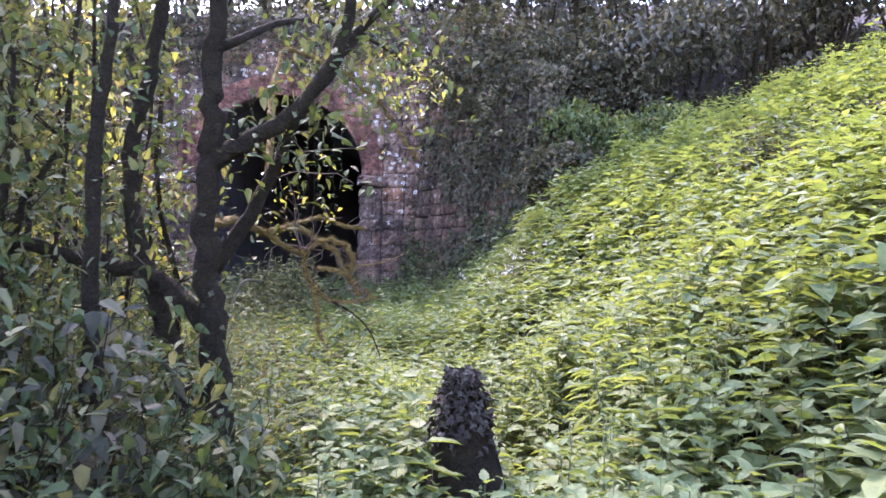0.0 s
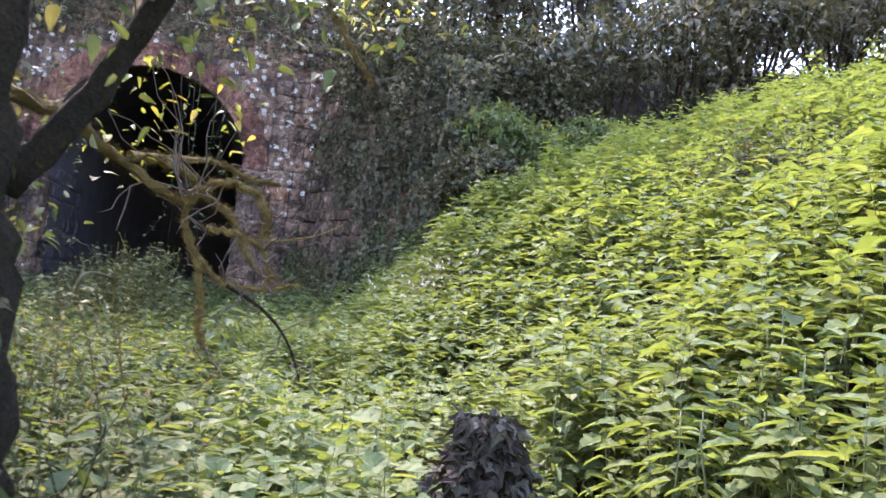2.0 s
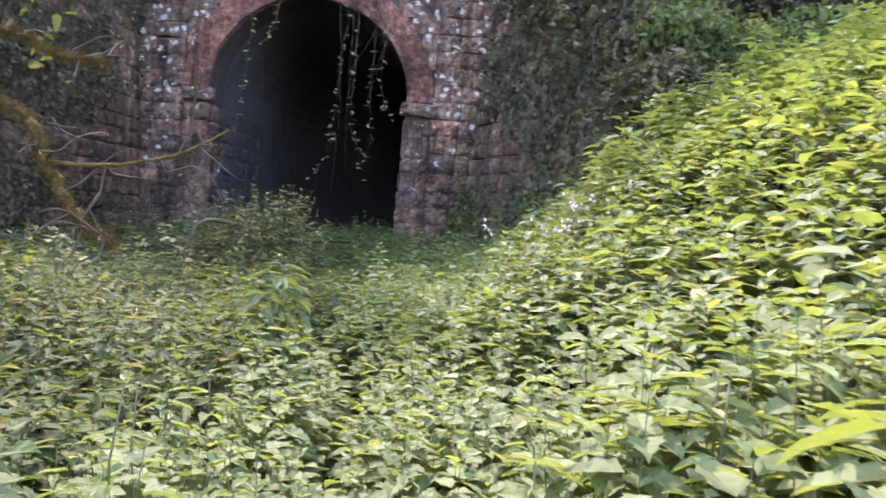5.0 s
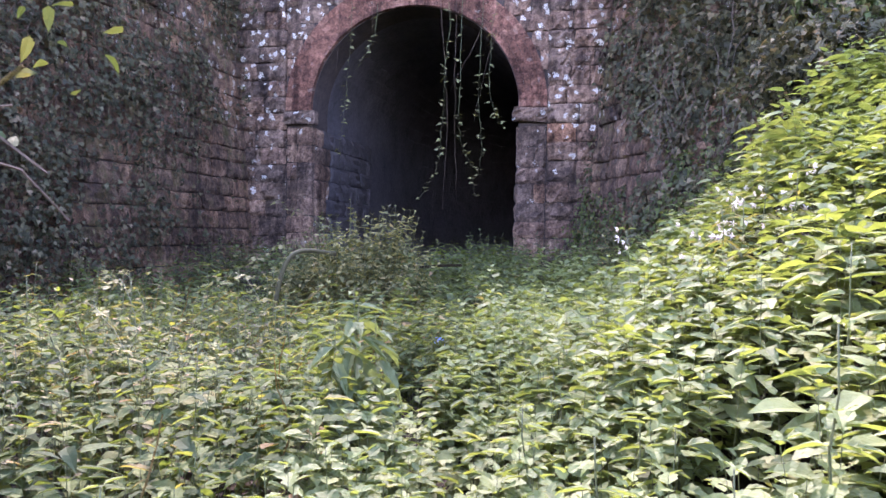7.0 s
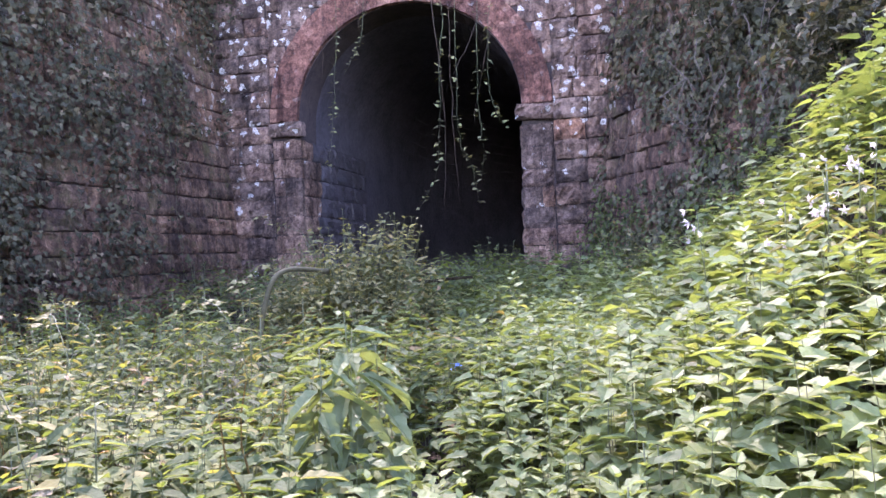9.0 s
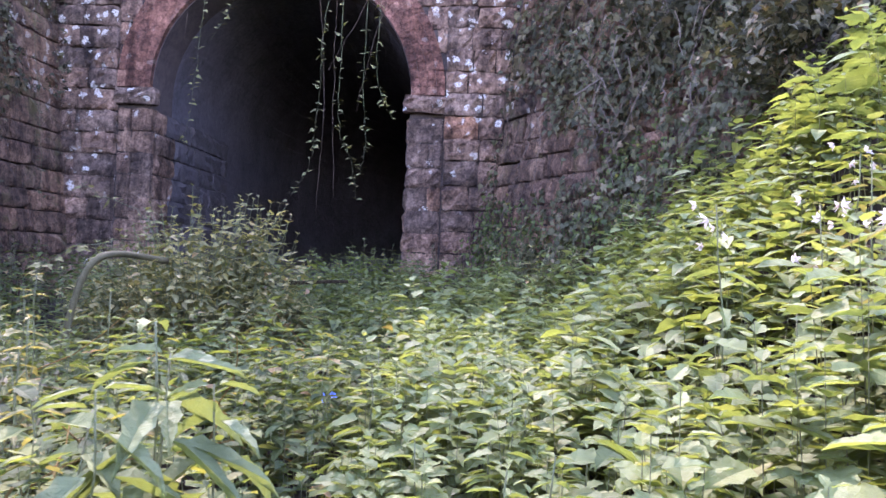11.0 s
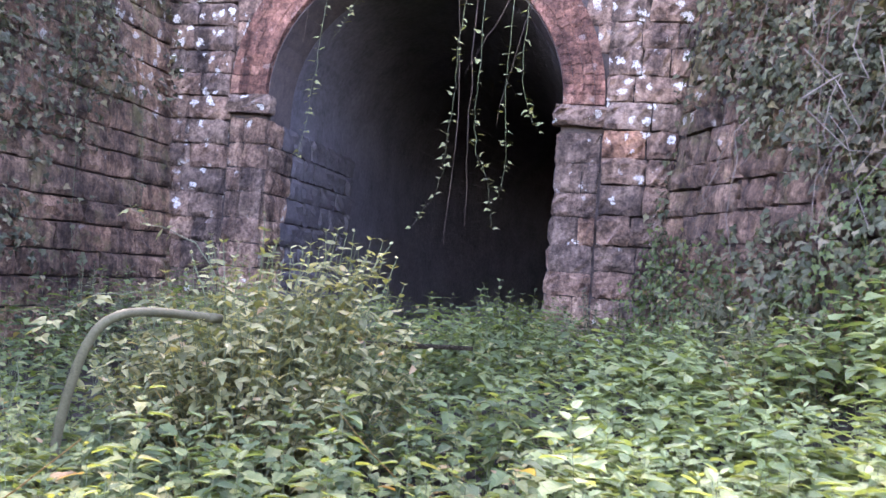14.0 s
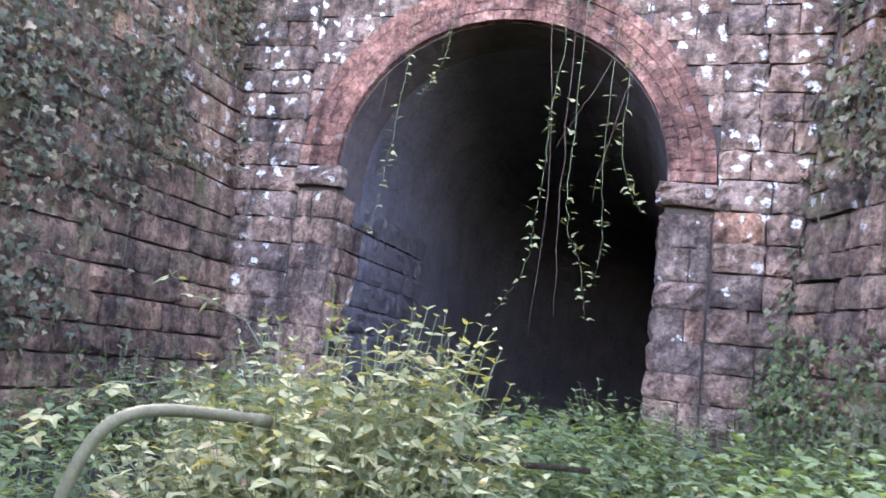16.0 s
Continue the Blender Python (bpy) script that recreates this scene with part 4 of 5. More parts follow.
def keep_high(v, t):
    """Leave out leaves that would hang over the trodden line at head height."""
    leaf = v.reshape(-1, len(FLAT), 3)
    c = leaf.mean(1)
    ok = ~((c[:, 0] > 2.75) & (c[:, 1] > -17.0) & (c[:, 2] < 2.15))
    n = int(ok.sum())
    return leaf[ok].reshape(-1, 3) - off, (FLAT_T[None] + (np.arange(n) * len(FLAT))[:, None, None]).reshape(-1, 3)


v, t = crown(hi + hi + lo, 13, 0.08, 0.16)
part("leaves", tri_mesh("leaves", *keep_high(v, t), TREE_LEAF), mossy_tree)
# leaves of the added boughs, which cast that shade
v, t = crown(over, 26, 0.09, 0.16)
tagged(part("crown", tri_mesh("crown", *keep_high(v, t), TREE_LEAF), mossy_tree), kind="stuff")
v, t = crown(yel[:18] + hi[::9], 8, 0.058, 0.06)
part("yellow_leaves", tri_mesh("yellow_leaves", *keep_high(v, t), AUTUMN_LEAF), mossy_tree, "sunlit yellow leaves")


spray = []
for c, k in [((2.58, -16.6, 1.70), 4), ((2.95, -16.6, 1.62), 2), ((2.45, -16.7, 1.45), 3)]:
    for _ in range(k):
        a = np.array([2.78, -16.6, 1.15]) + rng.normal(0, 0.05, 3)
        spray.append(bend(a, np.array(c) + rng.normal(0, 0.12, 3), 6, 0.12))
part("twig_spray", tri_mesh("twig_spray", *(lambda q: (q[0] - off, q[1]))(join(*[tube(q, np.linspace(0.0035, 0.0012, 6), 4) for q in spray])), IVY_STEM), mossy_tree)
v, t = crown([(q[3:], None) for q in spray], 9, 0.05, 0.07)
part("yellow_leaves", tri_mesh("yellow_leaves", v - off, t, AUTUMN_LEAF), mossy_tree, "sunlit yellow leaves")


# ---- thicket of saplings behind and beside the tree ----
def sapling(x, y, h, r, leafy, mat, label, size=0.075):
    z = float(land(np.array([x]), np.array([y]))[0]) - 0.05
    ob = tagged(new("sapling"), label, "sapling", "thin saplings in the thicket")
    ob.location = (x, y, z)
    o = np.array([x, y, z])
    tilt = rng.normal(0, 0.14)
    if y > -17.2 and x > -0.5:
        tilt = -abs(tilt)
    p = bend(o, o + [tilt * h, rng.normal(0, 0.10) * h, h], 8, 0.06)
    side = []
    for k in range(2, 8):
        for _ in range(2):
            w = unit(np.array([rng.normal(), rng.normal(), 0.7]))
            side.append(bend(p[k], p[k] + w * rng.uniform(0.2, 0.55) * (1.2 - 0.08 * k), 4, 0.12))
    fine = []
    for q in side:
        for _ in range(3):
            a = q[rng.integers(1, 4)]
            fine.append(bend(a, a + rng.normal(0, 0.16, 3) + [0, 0, 0.05], 4, 0.14))
    v, t = tube(p, np.linspace(r, r * 0.35, 8), 6, 0.08)
    part("stem", tri_mesh("stem", v - o, t, BARK, True), ob)
    v, t = join(*[tube(q, np.linspace(r * 0.3, 0.002, 4), 4) for q in side], *[tube(q, np.linspace(0.003, 0.0015, 4), 3) for q in fine])
    tagged(part("twig_spray", tri_mesh("twig_spray", v - o, t, BARK), ob), kind="stuff")
    v, t = crown([(q, None) for q in side], leafy, size, 0.09)
    part("crown", tri_mesh("crown", v - o, t, mat), ob)


for k in range(84):
    x, y = rng.uniform(-3.0, 1.6), rng.uniform(-18.6, -14.6)
    sapling(x, y, rng.uniform(2.4, 5.8), rng.uniform(0.014, 0.04), rng.integers(16, 32), AUTUMN_LEAF if k % 8 == 0 else TREE_LEAF, "thin dark sapling with scattered pale green leaves", 0.085)
# trees added up-sun, mostly unseen, whose crowns shade the low shrubs
for x, y, h in [(-2.0, -14.2, 6.5), (-0.9, -13.4, 6.0), (-3.0, -15.4, 7.0), (-1.4, -15.8, 6.0)]:
    tree(x, y, h, 0.09, TREE_LEAF, "slender dark tree with thin green leaf, added to shade the thicket", per=20, size=0.12, spread=0.26)
# low shrubs; the dark ivy leaf colour stands in for shade on them
for x, y in [(1.2, -20.4), (1.6, -19.6), (0.6, -19.4), (1.0, -21.2), (1.75, -19.0), (0.2, -20.3), (1.9, -20.3), (1.5, -18.7), (0.9, -18.9), (2.2, -19.3)]:
    sapling(x, y, rng.uniform(1.1, 1.75), 0.012, 20, IVY, "low shrub of broad green leaves, coloured dark for the shade", 0.11)
for x, y, h in [(1.35, -20.9, 2.1), (0.9, -20.0, 2.5), (1.5, -20.0, 1.9), (0.5, -18.7, 2.8), (1.2, -18.3, 2.4), (1.9, -18.8, 1.5), (1.7, -20.9, 1.5), (2.05, -19.8, 1.2), (0.1, -19.2, 2.7)]:
    sapling(x, y, h, 0.014, 26, TREE_LEAF, "bushy sapling with dull grey-green leaves in the shade", 0.10)
for x, y, h in [(2.3, -19.05, 1.0), (2.55, -18.6, 1.0), (2.05, -18.8, 1.25), (2.7, -18.95, 0.95), (1.8, -19.4, 1.2), (2.8, -18.5, 0.85), (2.55, -19.25, 1.05), (2.4, -18.3, 1.3)]:
    sapling(x, y, h, 0.009, 18, TREE_LEAF, "low twiggy sapling with dull leaves at the tree's foot", 0.085)


# ivy climbing the stems of the mossy tree
n = 110
pts = np.concatenate([bend((2.50, -17.95, -0.6), (2.31, -17.95, 1.3), 30, 0.0), bend((2.40, -17.8, -0.4), (1.94, -17.7, 0.95), 20, 0.0), bend((2.31, -17.95, 1.3), (2.36, -17.95, 2.6), 12, 0.0)])
j = rng.integers(0, len(pts), n)
a = rng.uniform(0, 2 * math.pi, n)
o = np.stack([np.cos(a), np.sin(a), np.full(n, 0.2)], -1)
v, t = leaves(pts[j] + o * rng.uniform(0.08, 0.15, n)[:, None], rng.normal(0, 0.5, (n, 3)) + [0, 0, -0.8], o + rng.normal(0, 0.3, (n, 3)), rng.uniform(0.025, 0.055, n), rng.uniform(0.02, 0.045, n), IVYL, IVYL_T)
tagged(part("ivy", tri_mesh("ivy", v - off, t, IVY), mossy_tree, "small leaves and ivy along the stems"), kind="stuff")


# ---- the ivy-covered stump ----
stump = tagged(new("tree_stump"), "broad tapering mossy tree stump crowned with dark ivy", "stump")
stump.location = (3.86, -17.9, -0.75)
zz = np.array([-0.1, 0.15, 0.45, 0.75, 0.95, 1.05, 1.10])
v, t = tube(np.stack([np.linspace(0.02, 0, 7), np.zeros(7), zz], -1), [0.46, 0.36, 0.26, 0.175, 0.125, 0.09, 0.04], 18, 0.07)
part("trunk", tri_mesh("trunk", v, t, BARK, True), stump)
n = 620
h = rng.uniform(0.0, 1, n) ** 0.6
a = rng.uniform(0, 2 * math.pi, n)
zl = 0.70 + 0.48 * h
rr = np.interp(zl, zz, [0.46, 0.36, 0.26, 0.175, 0.125, 0.09, 0.04]) + rng.uniform(0.0, 0.06, n)
o = np.stack([np.cos(a), np.sin(a), np.full(n, 0.15)], -1)
v, t = leaves(np.stack([rr * np.cos(a), rr * np.sin(a), zl], -1), o * 0.6 + [0, 0, -0.7] + rng.normal(0, 0.6, (n, 3)), o + rng.normal(0, 0.5, (n, 3)) + [0, 0, 0.4], rng.uniform(0.035, 0.075, n), rng.uniform(0.03, 0.06, n), IVYL, IVYL_T)
part("ivy", tri_mesh("ivy", v, t, STUMP_IVY), stump, "dark glossy ivy leaves")


# ---- bare brown stems trailing down both wing walls ----
def trailing(n, face, normal, low, label, seed):
    r = np.random.default_rng(seed)
    nn = unit(np.asarray(normal, float))
    out = []
    for _ in range(n):
        u, v1 = r.uniform(0.02, 0.95), r.uniform(0.45, 1.0)
        v0 = max(low, v1 - r.uniform(0.08, 0.4))
        k = 14
        uu = u + np.linspace(0, r.normal(0, 0.09), k) + 0.03 * r.normal() * np.sin(np.linspace(0, r.uniform(2, 6), k)) + np.cumsum(r.normal(0, 0.005, k))
        p = face(np.clip(uu, 0, 1), np.linspace(v1, v0, k) + np.cumsum(r.normal(0, 0.006, k))) + nn * (0.12 + 0.16 * np.abs(np.sin(np.linspace(0.4, r.uniform(1.5, 3.0), k))) * r.uniform(0.3, 1.3))[:, None]
        out.append(tube(p, np.linspace(r.uniform(0.003, 0.009), 0.0015, k), 4))
    v, t = join(*out)
    tagged(new("ivy_stems", tri_mesh("ivy_stems", v, t, IVY_STEM)), label, "ivy", kind="stuff")


trailing(16, right_face, (-0.93, -0.36, 0.1), 0.15, "bare brown ivy stems trailing down the wing wall by the bank", 31)
trailing(46, left_face, (1, 0, 0.08), 0.2, "bare brown ivy stems trailing down the shaded wing wall", 32)


# ---- bent pipe and fallen rail ----
pipe = tagged(new("bent_pipe"), "bent rusty green-painted metal pipe standing among the plants", "pipe")
pipe.location = (0.28, -7.62, -0.75)
p = [(0.22, -7.62, -0.8), (0.29, -7.62, -0.18), (0.31, -7.62, 0.06), (0.36, -7.62, 0.30), (0.42, -7.60, 0.53), (0.48, -7.56, 0.65), (0.56, -7.46, 0.705), (0.62, -7.25, 0.70), (0.68, -7.0, 0.675), (0.74, -6.75, 0.65)]
s = np.asarray(p)
u = np.linspace(0, 9, 46)
s = np.stack([np.interp(u, range(10), s[:, k]) for k in range(3)], -1)
for _ in range(14):
    s[1:-1] = (s[:-2] + 2 * s[1:-1] + s[2:]) / 4
v, t = tube(s, np.full(46, 0.027), 14)
part("tube", tri_mesh("tube", v - np.asarray(pipe.location), t, RUST, True), pipe)
v, t = tube([s[-3], s[-1] + (s[-1] - s[-3]) * 0.2], [0.031, 0.031], 14)
part("collar", tri_mesh("collar", v - np.asarray(pipe.location), t, RUST, True), pipe)
rail = tagged(new("fallen_pole"), "weathered wooden pole lying across the plants at the tunnel mouth", "pole")
rail.location = (1.5, -5.2, 0.45)
v, t = tube(bend((-0.62, 0.05, -0.02), (0.66, -0.05, 0.03), 8, 0.02), np.linspace(0.024, 0.018, 8), 10, 0.06)
part("shaft", tri_mesh("shaft", v, t, BARK, True), rail)
for sx in (-0.5, -0.25):
    v, t = tube([(sx, 0, 0), (sx * 1.02, 0.02, -0.5), (sx * 1.05, 0.02, -1.1)], [0.012, 0.013, 0.014], 8, 0.06)
    part("prop", tri_mesh("prop", v, t, DEAD, True), rail)


# ---- shrubs and single tall plants ----
def shrub(name, label, c, rad, stems, mat, size, seed, per=14, category="shrub"):
    """Upright stems from one foot, leaves in pairs, longest outside."""
    x, y = c
    z = float(land(np.array([x]), np.array([y]))[0]) - 0.05
    ob = tagged(new(name), label, category)
    ob.location = (x, y, z)
    st, ats, ways, Ls = [], [], [], []
    for _ in range(stems):
        a, q = rng.uniform(0, 2 * math.pi), math.sqrt(rng.uniform(0, 1))
        lump = noise.noise(Vector((math.cos(a) * q * 1.6 + seed, math.sin(a) * q * 1.6, seed * 0.7)))
        h = rad[2] * (1.1 - 0.55 * q ** 1.8 + 0.24 * lump) * rng.uniform(0.66, 1.08)
        tip = (q * math.cos(a) * rad[0], q * math.sin(a) * rad[1], h)
        p = bend((tip[0] * 0.35, tip[1] * 0.35, 0), tip, 7, 0.07)
        st.append(tube(p, np.linspace(0.008, 0.002, 7), 4))
        az0 = rng.uniform(0, 2 * math.pi)
        pairs = max(4, per // 2)
        for k in range(pairs):
            f = 1 - 0.85 * (k / pairs) ** 1.15
            g = min(1.0, k / 3)
            q0 = np.stack([np.interp(f * 6, range(7), p[:, i]) for i in range(3)], -1)
            for half in (0, math.pi):
                az = az0 + k * 1.57 + half + rng.normal(0, 0.3)
                ats.append(q0[None])
                ways.append(np.array([[math.cos(az), math.sin(az), 0.7 - 0.95 * g + rng.normal(0, 0.2)]]))
                Ls.append(np.array([size * (0.5 + 0.6 * g) * rng.uniform(0.7, 1.25)]))
    v, t = join(*st)
    tagged(part("twig_spray", tri_mesh("twig_spray", v, t, STEM), ob), kind="stuff")
    A, Wy, L = np.concatenate(ats), np.concatenate(ways), np.concatenate(Ls)
    v, t = leaves(A, Wy, rng.normal(0, 0.35, A.shape) + [0, 0, 1], L, L * rng.uniform(0.6, 0.85, len(L)), FLAT, FLAT_T)
    part("foliage", tri_mesh("foliage", v, t, mat), ob)
    return ob


PALE = leaf_material("pale_shrub_leaf", [(0.0, (0.095, 0.10, 0.042)), (0.5, (0.185, 0.178, 0.073)), (0.85, (0.28, 0.25, 0.105)), (0.97, (0.36, 0.31, 0.15)), (1.0, (0.32, 0.20, 0.11))], 0.36, 0.6, (1.25, 1.2, 0.5), 0.12)
shrub("shrub", "leggy pale green shrub in front of the tunnel mouth", (0.85, -6.3), (1.25, 0.85, 1.95), 330, PALE, 0.10, 1, 24)
shrub("shrub", "dark green bush against the tunnel jamb", (2.15, -1.9), (0.8, 0.55, 1.2), 110, SHADE_NETTLE, 0.11, 2, 18)
shrub("shrub", "low green bush in the tunnel mouth", (1.2, -2.6), (1.2, 0.8, 0.72), 130, SHADE_NETTLE, 0.1, 3, 16)
for x, y, h, m_, lab in [(3.95, -3.3, 1.1, SHADE_NETTLE, "green bramble climbing the foot of the wing wall"), (4.5, -4.5, 1.1, PALE, "pale leafy shoots against the wing wall"), (3.45, -1.7, 1.0, SHADE_NETTLE, "low bramble at the foot of the pier"), (2.95, -1.0, 0.95, IVY, "dark ivy bush at the foot of the pier"), (4.2, -2.4, 1.25, PALE_IVY, "trailing bramble bush against the wing wall"), (-2.9, -3.0, 1.2, IVY, "dark ivy bush at the foot of the shaded wall"), (-2.9, -6.0, 0.9, SHADE_NETTLE, "low bramble at the foot of the shaded wall")]:
    shrub("shrub", lab, (x, y), (0.7, 0.6, h), 50, m_, 0.11, 9, 14)
shrub("shrub", "straggling bramble at the foot of the shaded wall", (-0.6, -7.9), (1.1, 0.8, 1.15), 80, SHADE_NETTLE, 0.08, 4, 14)
shrub("shrub", "straggling undergrowth shoots beside the shaded wall", (0.9, -11.6), (0.9, 0.8, 1.35), 60, PALE, 0.07, 5, 13)
for x, y, h in [(1.5, -12.9, 1.2), (0.2, -12.4, 1.25), (-0.5, -10.4, 1.3), (1.2, -10.2, 1.1)]:
    shrub("shrub", "straggling brown-green bramble shoots above the undergrowth", (x, y), (0.75, 0.7, h), 34, PALE_IVY, 0.07, 11, 16)
for x, y, h in [(0.9, -16.3, 2.3), (0.1, -15.6, 2.6), (-0.9, -15.9, 2.8), (0.6, -14.9, 2.2), (-1.6, -14.8, 2.8), (1.2, -17.1, 1.7), (-0.3, -17.0, 2.4)]:
    shrub("shrub", "tall brownish bramble thicket among the saplings", (x, y), (0.9, 0.7, h), 60, SHADE_NETTLE, 0.10, 12, 18)
shrub("shrub", "brownish bramble thicket under the mossy tree", (1.6, -15.2), (0.9, 0.8, 1.2), 80, SHADE_NETTLE, 0.08, 6, 12)
shrub("shrub", "brownish bramble thicket under the mossy tree", (2.45, -17.2), (0.55, 0.5, 1.15), 60, SHADE_NETTLE, 0.075, 7, 12)
shrub("shrub", "dark broad-leaved clump on the nettle bank", (8.4, -12.9), (1.1, 0.9, 1.05), 90, IVY, 0.14, 8, 14)


def tall_plant(name, label, x, y, top, leaf, pairs, size, droop, flowers=0, category="plant"):
    """One upright plant with each leaf a part of its own."""
    z = float(land(np.array([x]), np.array([y]))[0]) - 0.03
    ob = tagged(new(name), label, category, "tall plants standing out of the nettles")
    ob.location = (x, y, z)
    h = top - z
    p = bend((0, 0, 0), (rng.normal(0, 0.03), rng.normal(0, 0.03), h), 8, 0.03)
    stem = part("stem", tri_mesh("stem", *tube(p, np.linspace(0.0065, 0.0025, 8), 6), STEM, True), ob)
    az = rng.uniform(0, 6.28)
    for k in range(pairs):
        f = 1 - 0.62 * (k / pairs)
        c = np.array([np.interp(f * 7, range(8), p[:, i]) for i in range(3)])
        for s in (0, math.pi):
            a = az + k * 1.57 + s + rng.normal(0, 0.2)
            L = size * min(1.0, 0.45 + 0.25 * k) * rng.uniform(0.85, 1.15)
            w = np.array([[math.cos(a), math.sin(a), 0.35 - droop * min(1, 0.3 + 0.2 * k) + rng.normal(0, 0.12)]])
            v, t = leaves(c[None] + unit(w) * L * 0.12, w, np.array([[0, 0, 1.0]]) + rng.normal(0, 0.2, (1, 3)), [L], [L * 0.42], TOOTH, TOOTH_T)
            part("leaf", tri_mesh("leaf", v, t, leaf), stem)
    for k in range(flowers):
        c = p[-1] + np.array([rng.normal(0, 0.07), rng.normal(0, 0.07), rng.uniform(-0.26, 0.05)])
        n = 5
        a = np.linspace(0, 6.28, n, endpoint=False) + rng.uniform(0, 1)
        w = np.stack([np.cos(a), np.sin(a), np.full(n, 0.7)], -1)
        tip = Matrix.Rotation(rng.uniform(0.6, 1.5), 3, "X") @ Matrix.Rotation(rng.uniform(0, 6.28), 3, "Y")
        w = w @ np.array(tip).T
        v, t = leaves(np.repeat(c[None], n, 0), w, rng.normal(0, 1, (n, 3)), np.full(n, 0.036) * rng.uniform(0.7, 1.2), np.full(n, 0.026))
        part("flower", tri_mesh("flower", v, t, PETAL), stem, "pale pink flower")
    return ob


for x, y, z, n in [(2.84, -12.0, 0.58, 8), (2.70, -12.1, 0.44, 7), (2.95, -11.88, 0.42, 7), (2.62, -11.95, 0.36, 6), (2.78, -11.85, 0.50, 7)]:
    tall_plant("balsam_plant", "tall plant with long drooping pale green leaves above the nettles", x, y, z, BALSAM, n + 2, 0.27, 1.25)
tall_plant("balsam_plant", "flowering stalk with pale flowers on the bank", 4.5, -10.72, 1.0, NETTLE, 7, 0.15, 0.8, 5)
for x, y, z in [(5.10, -10.75, 1.18), (5.22, -10.4, 1.26), (4.95, -10.45, 1.04), (5.40, -10.6, 1.36), (5.16, -11.05, 1.22), (5.46, -11.0, 1.4), (5.28, -10.1, 1.30)]:
    tall_plant("balsam_plant", "pale-flowered balsam among the nettles on the bank", x, y, z, PALE, 6, 0.14, 0.9, 6)
for x, y, z in [(3.62, -16.35, 0.52), (3.45, -15.9, 0.40), (3.2, -14.9, 0.32), (5.0, -16.2, 0.62), (4.9, -14.4, 0.75), (2.5, -13.3, 0.42), (4.4, -12.2, 0.42), (2.75, -9.4, 0.30), (4.1, -9.6, 0.5), (2.1, -10.1, 0.25), (5.3, -13.2, 0.95), (5.1, -18.2, 0.6), (4.6, -11.0, 0.62)]:
    tall_plant("nettle", "single tall nettle with toothed leaves standing above the others", x, y, z, NETTLE, 7, 0.115, 0.8)



# nettles along the line walked, each one a plant of its own
kinds = []
for k, (x, y) in enumerate(spots):
    z = float(land(np.array([x]), np.array([y]))[0]) - 0.03
    top = float(canopy(x, y)) + 0.06 + rng.normal(0, 0.06)
    if k < 8:
        kinds.append((tall_plant("nettle", "stinging nettle with paired toothed leaves beside the trodden line", x, y, top, NETTLE, 7, 0.125, 0.75), top - z))
        continue
    ob, h0 = kinds[k % 8]
    copy_thing(ob, Matrix.Translation((x, y, z)) @ Matrix.Rotation(rng.uniform(0, 6.28), 4, "Z") @ Matrix.Scale(max(0.6, (top - z) / h0), 4))

# blue plastic caught in the leaves
BLUE = plain_material("blue_plastic", (0.10, 0.20, 0.45), (0.28, 0.40, 0.62), 20.0, 0.4, 0.4)
scrap = tagged(new("plastic_scrap"), "crumpled scrap of light blue plastic lying among the leaves", "litter")
scrap.location = (2.68, -8.95, -0.12)
scrap.rotation_euler = (0.5, 0.1, 0.3)
gx, gy = np.meshgrid(np.linspace(-1, 1, 7), np.linspace(-1, 1, 6))
sv_ = np.stack([gx * 0.06, gy * 0.045, rng.normal(0, 0.016, gx.shape)], -1).reshape(-1, 3)
st_ = [q for j in range(5) for i in range(6) for q in ((j * 7 + i, j * 7 + i + 1, j * 7 + i + 8), (j * 7 + i, j * 7 + i + 8, j * 7 + i + 7))]
part("sheet", tri_mesh("sheet", sv_, st_, BLUE, True), scrap)


# ---- vines hanging in the arch ----
def vine(pts, leafy, label, leafsize=0.085, mat=None):
    p = np.asarray(pts, float)
    u = np.linspace(0, len(p) - 1, (len(p) - 1) * 5 + 1)
    s = np.stack([np.interp(u, range(len(p)), p[:, k]) for k in range(3)], -1)
    for _ in range(4):
        s[1:-1] = (s[:-2] + 2 * s[1:-1] + s[2:]) / 4
    s[1:-1] += rng.normal(0, 0.012, s[1:-1].shape)
    ob = tagged(new("hanging_vine"), label, "vine", "vines hanging in front of the tunnel")
    ob.location = tuple(s[0])
    s = s - s[0]
    stem = part("stem", tri_mesh("stem", *tube(s, np.linspace(0.004, 0.002, len(s)), 5), STEM if leafy else IVY_STEM, True), ob)
    length = np.linalg.norm(np.diff(s, axis=0), axis=1).sum()
    k = int(length / 0.12) if leafy else 0
    for i in range(k):
        f = (i + rng.uniform(0.2, 0.8)) / k
        if f < 0.12 or rng.uniform() < 0.22:
            continue
        c = np.array([np.interp(f * (len(s) - 1), range(len(s)), s[:, j]) for j in range(3)])
        for sg in ((-1, 1) if rng.uniform() < 0.55 else (rng.choice([-1, 1]),)):
            w = np.array([[sg * 1.0, rng.normal(-0.3, 0.5), rng.normal(-0.1, 0.5)]])
            L = leafsize * rng.uniform(0.4, 1.25)
            v, t = leaves(c[None] + unit(w) * L * 0.35, w, np.array([[0, -0.45, 1.0]]) + rng.normal(0, 0.25, (1, 3)), [L], [L * 0.75], IVYL, IVYL_T)
            part("leaf", tri_mesh("leaf", v, t, mat or PALE), stem)
    return ob


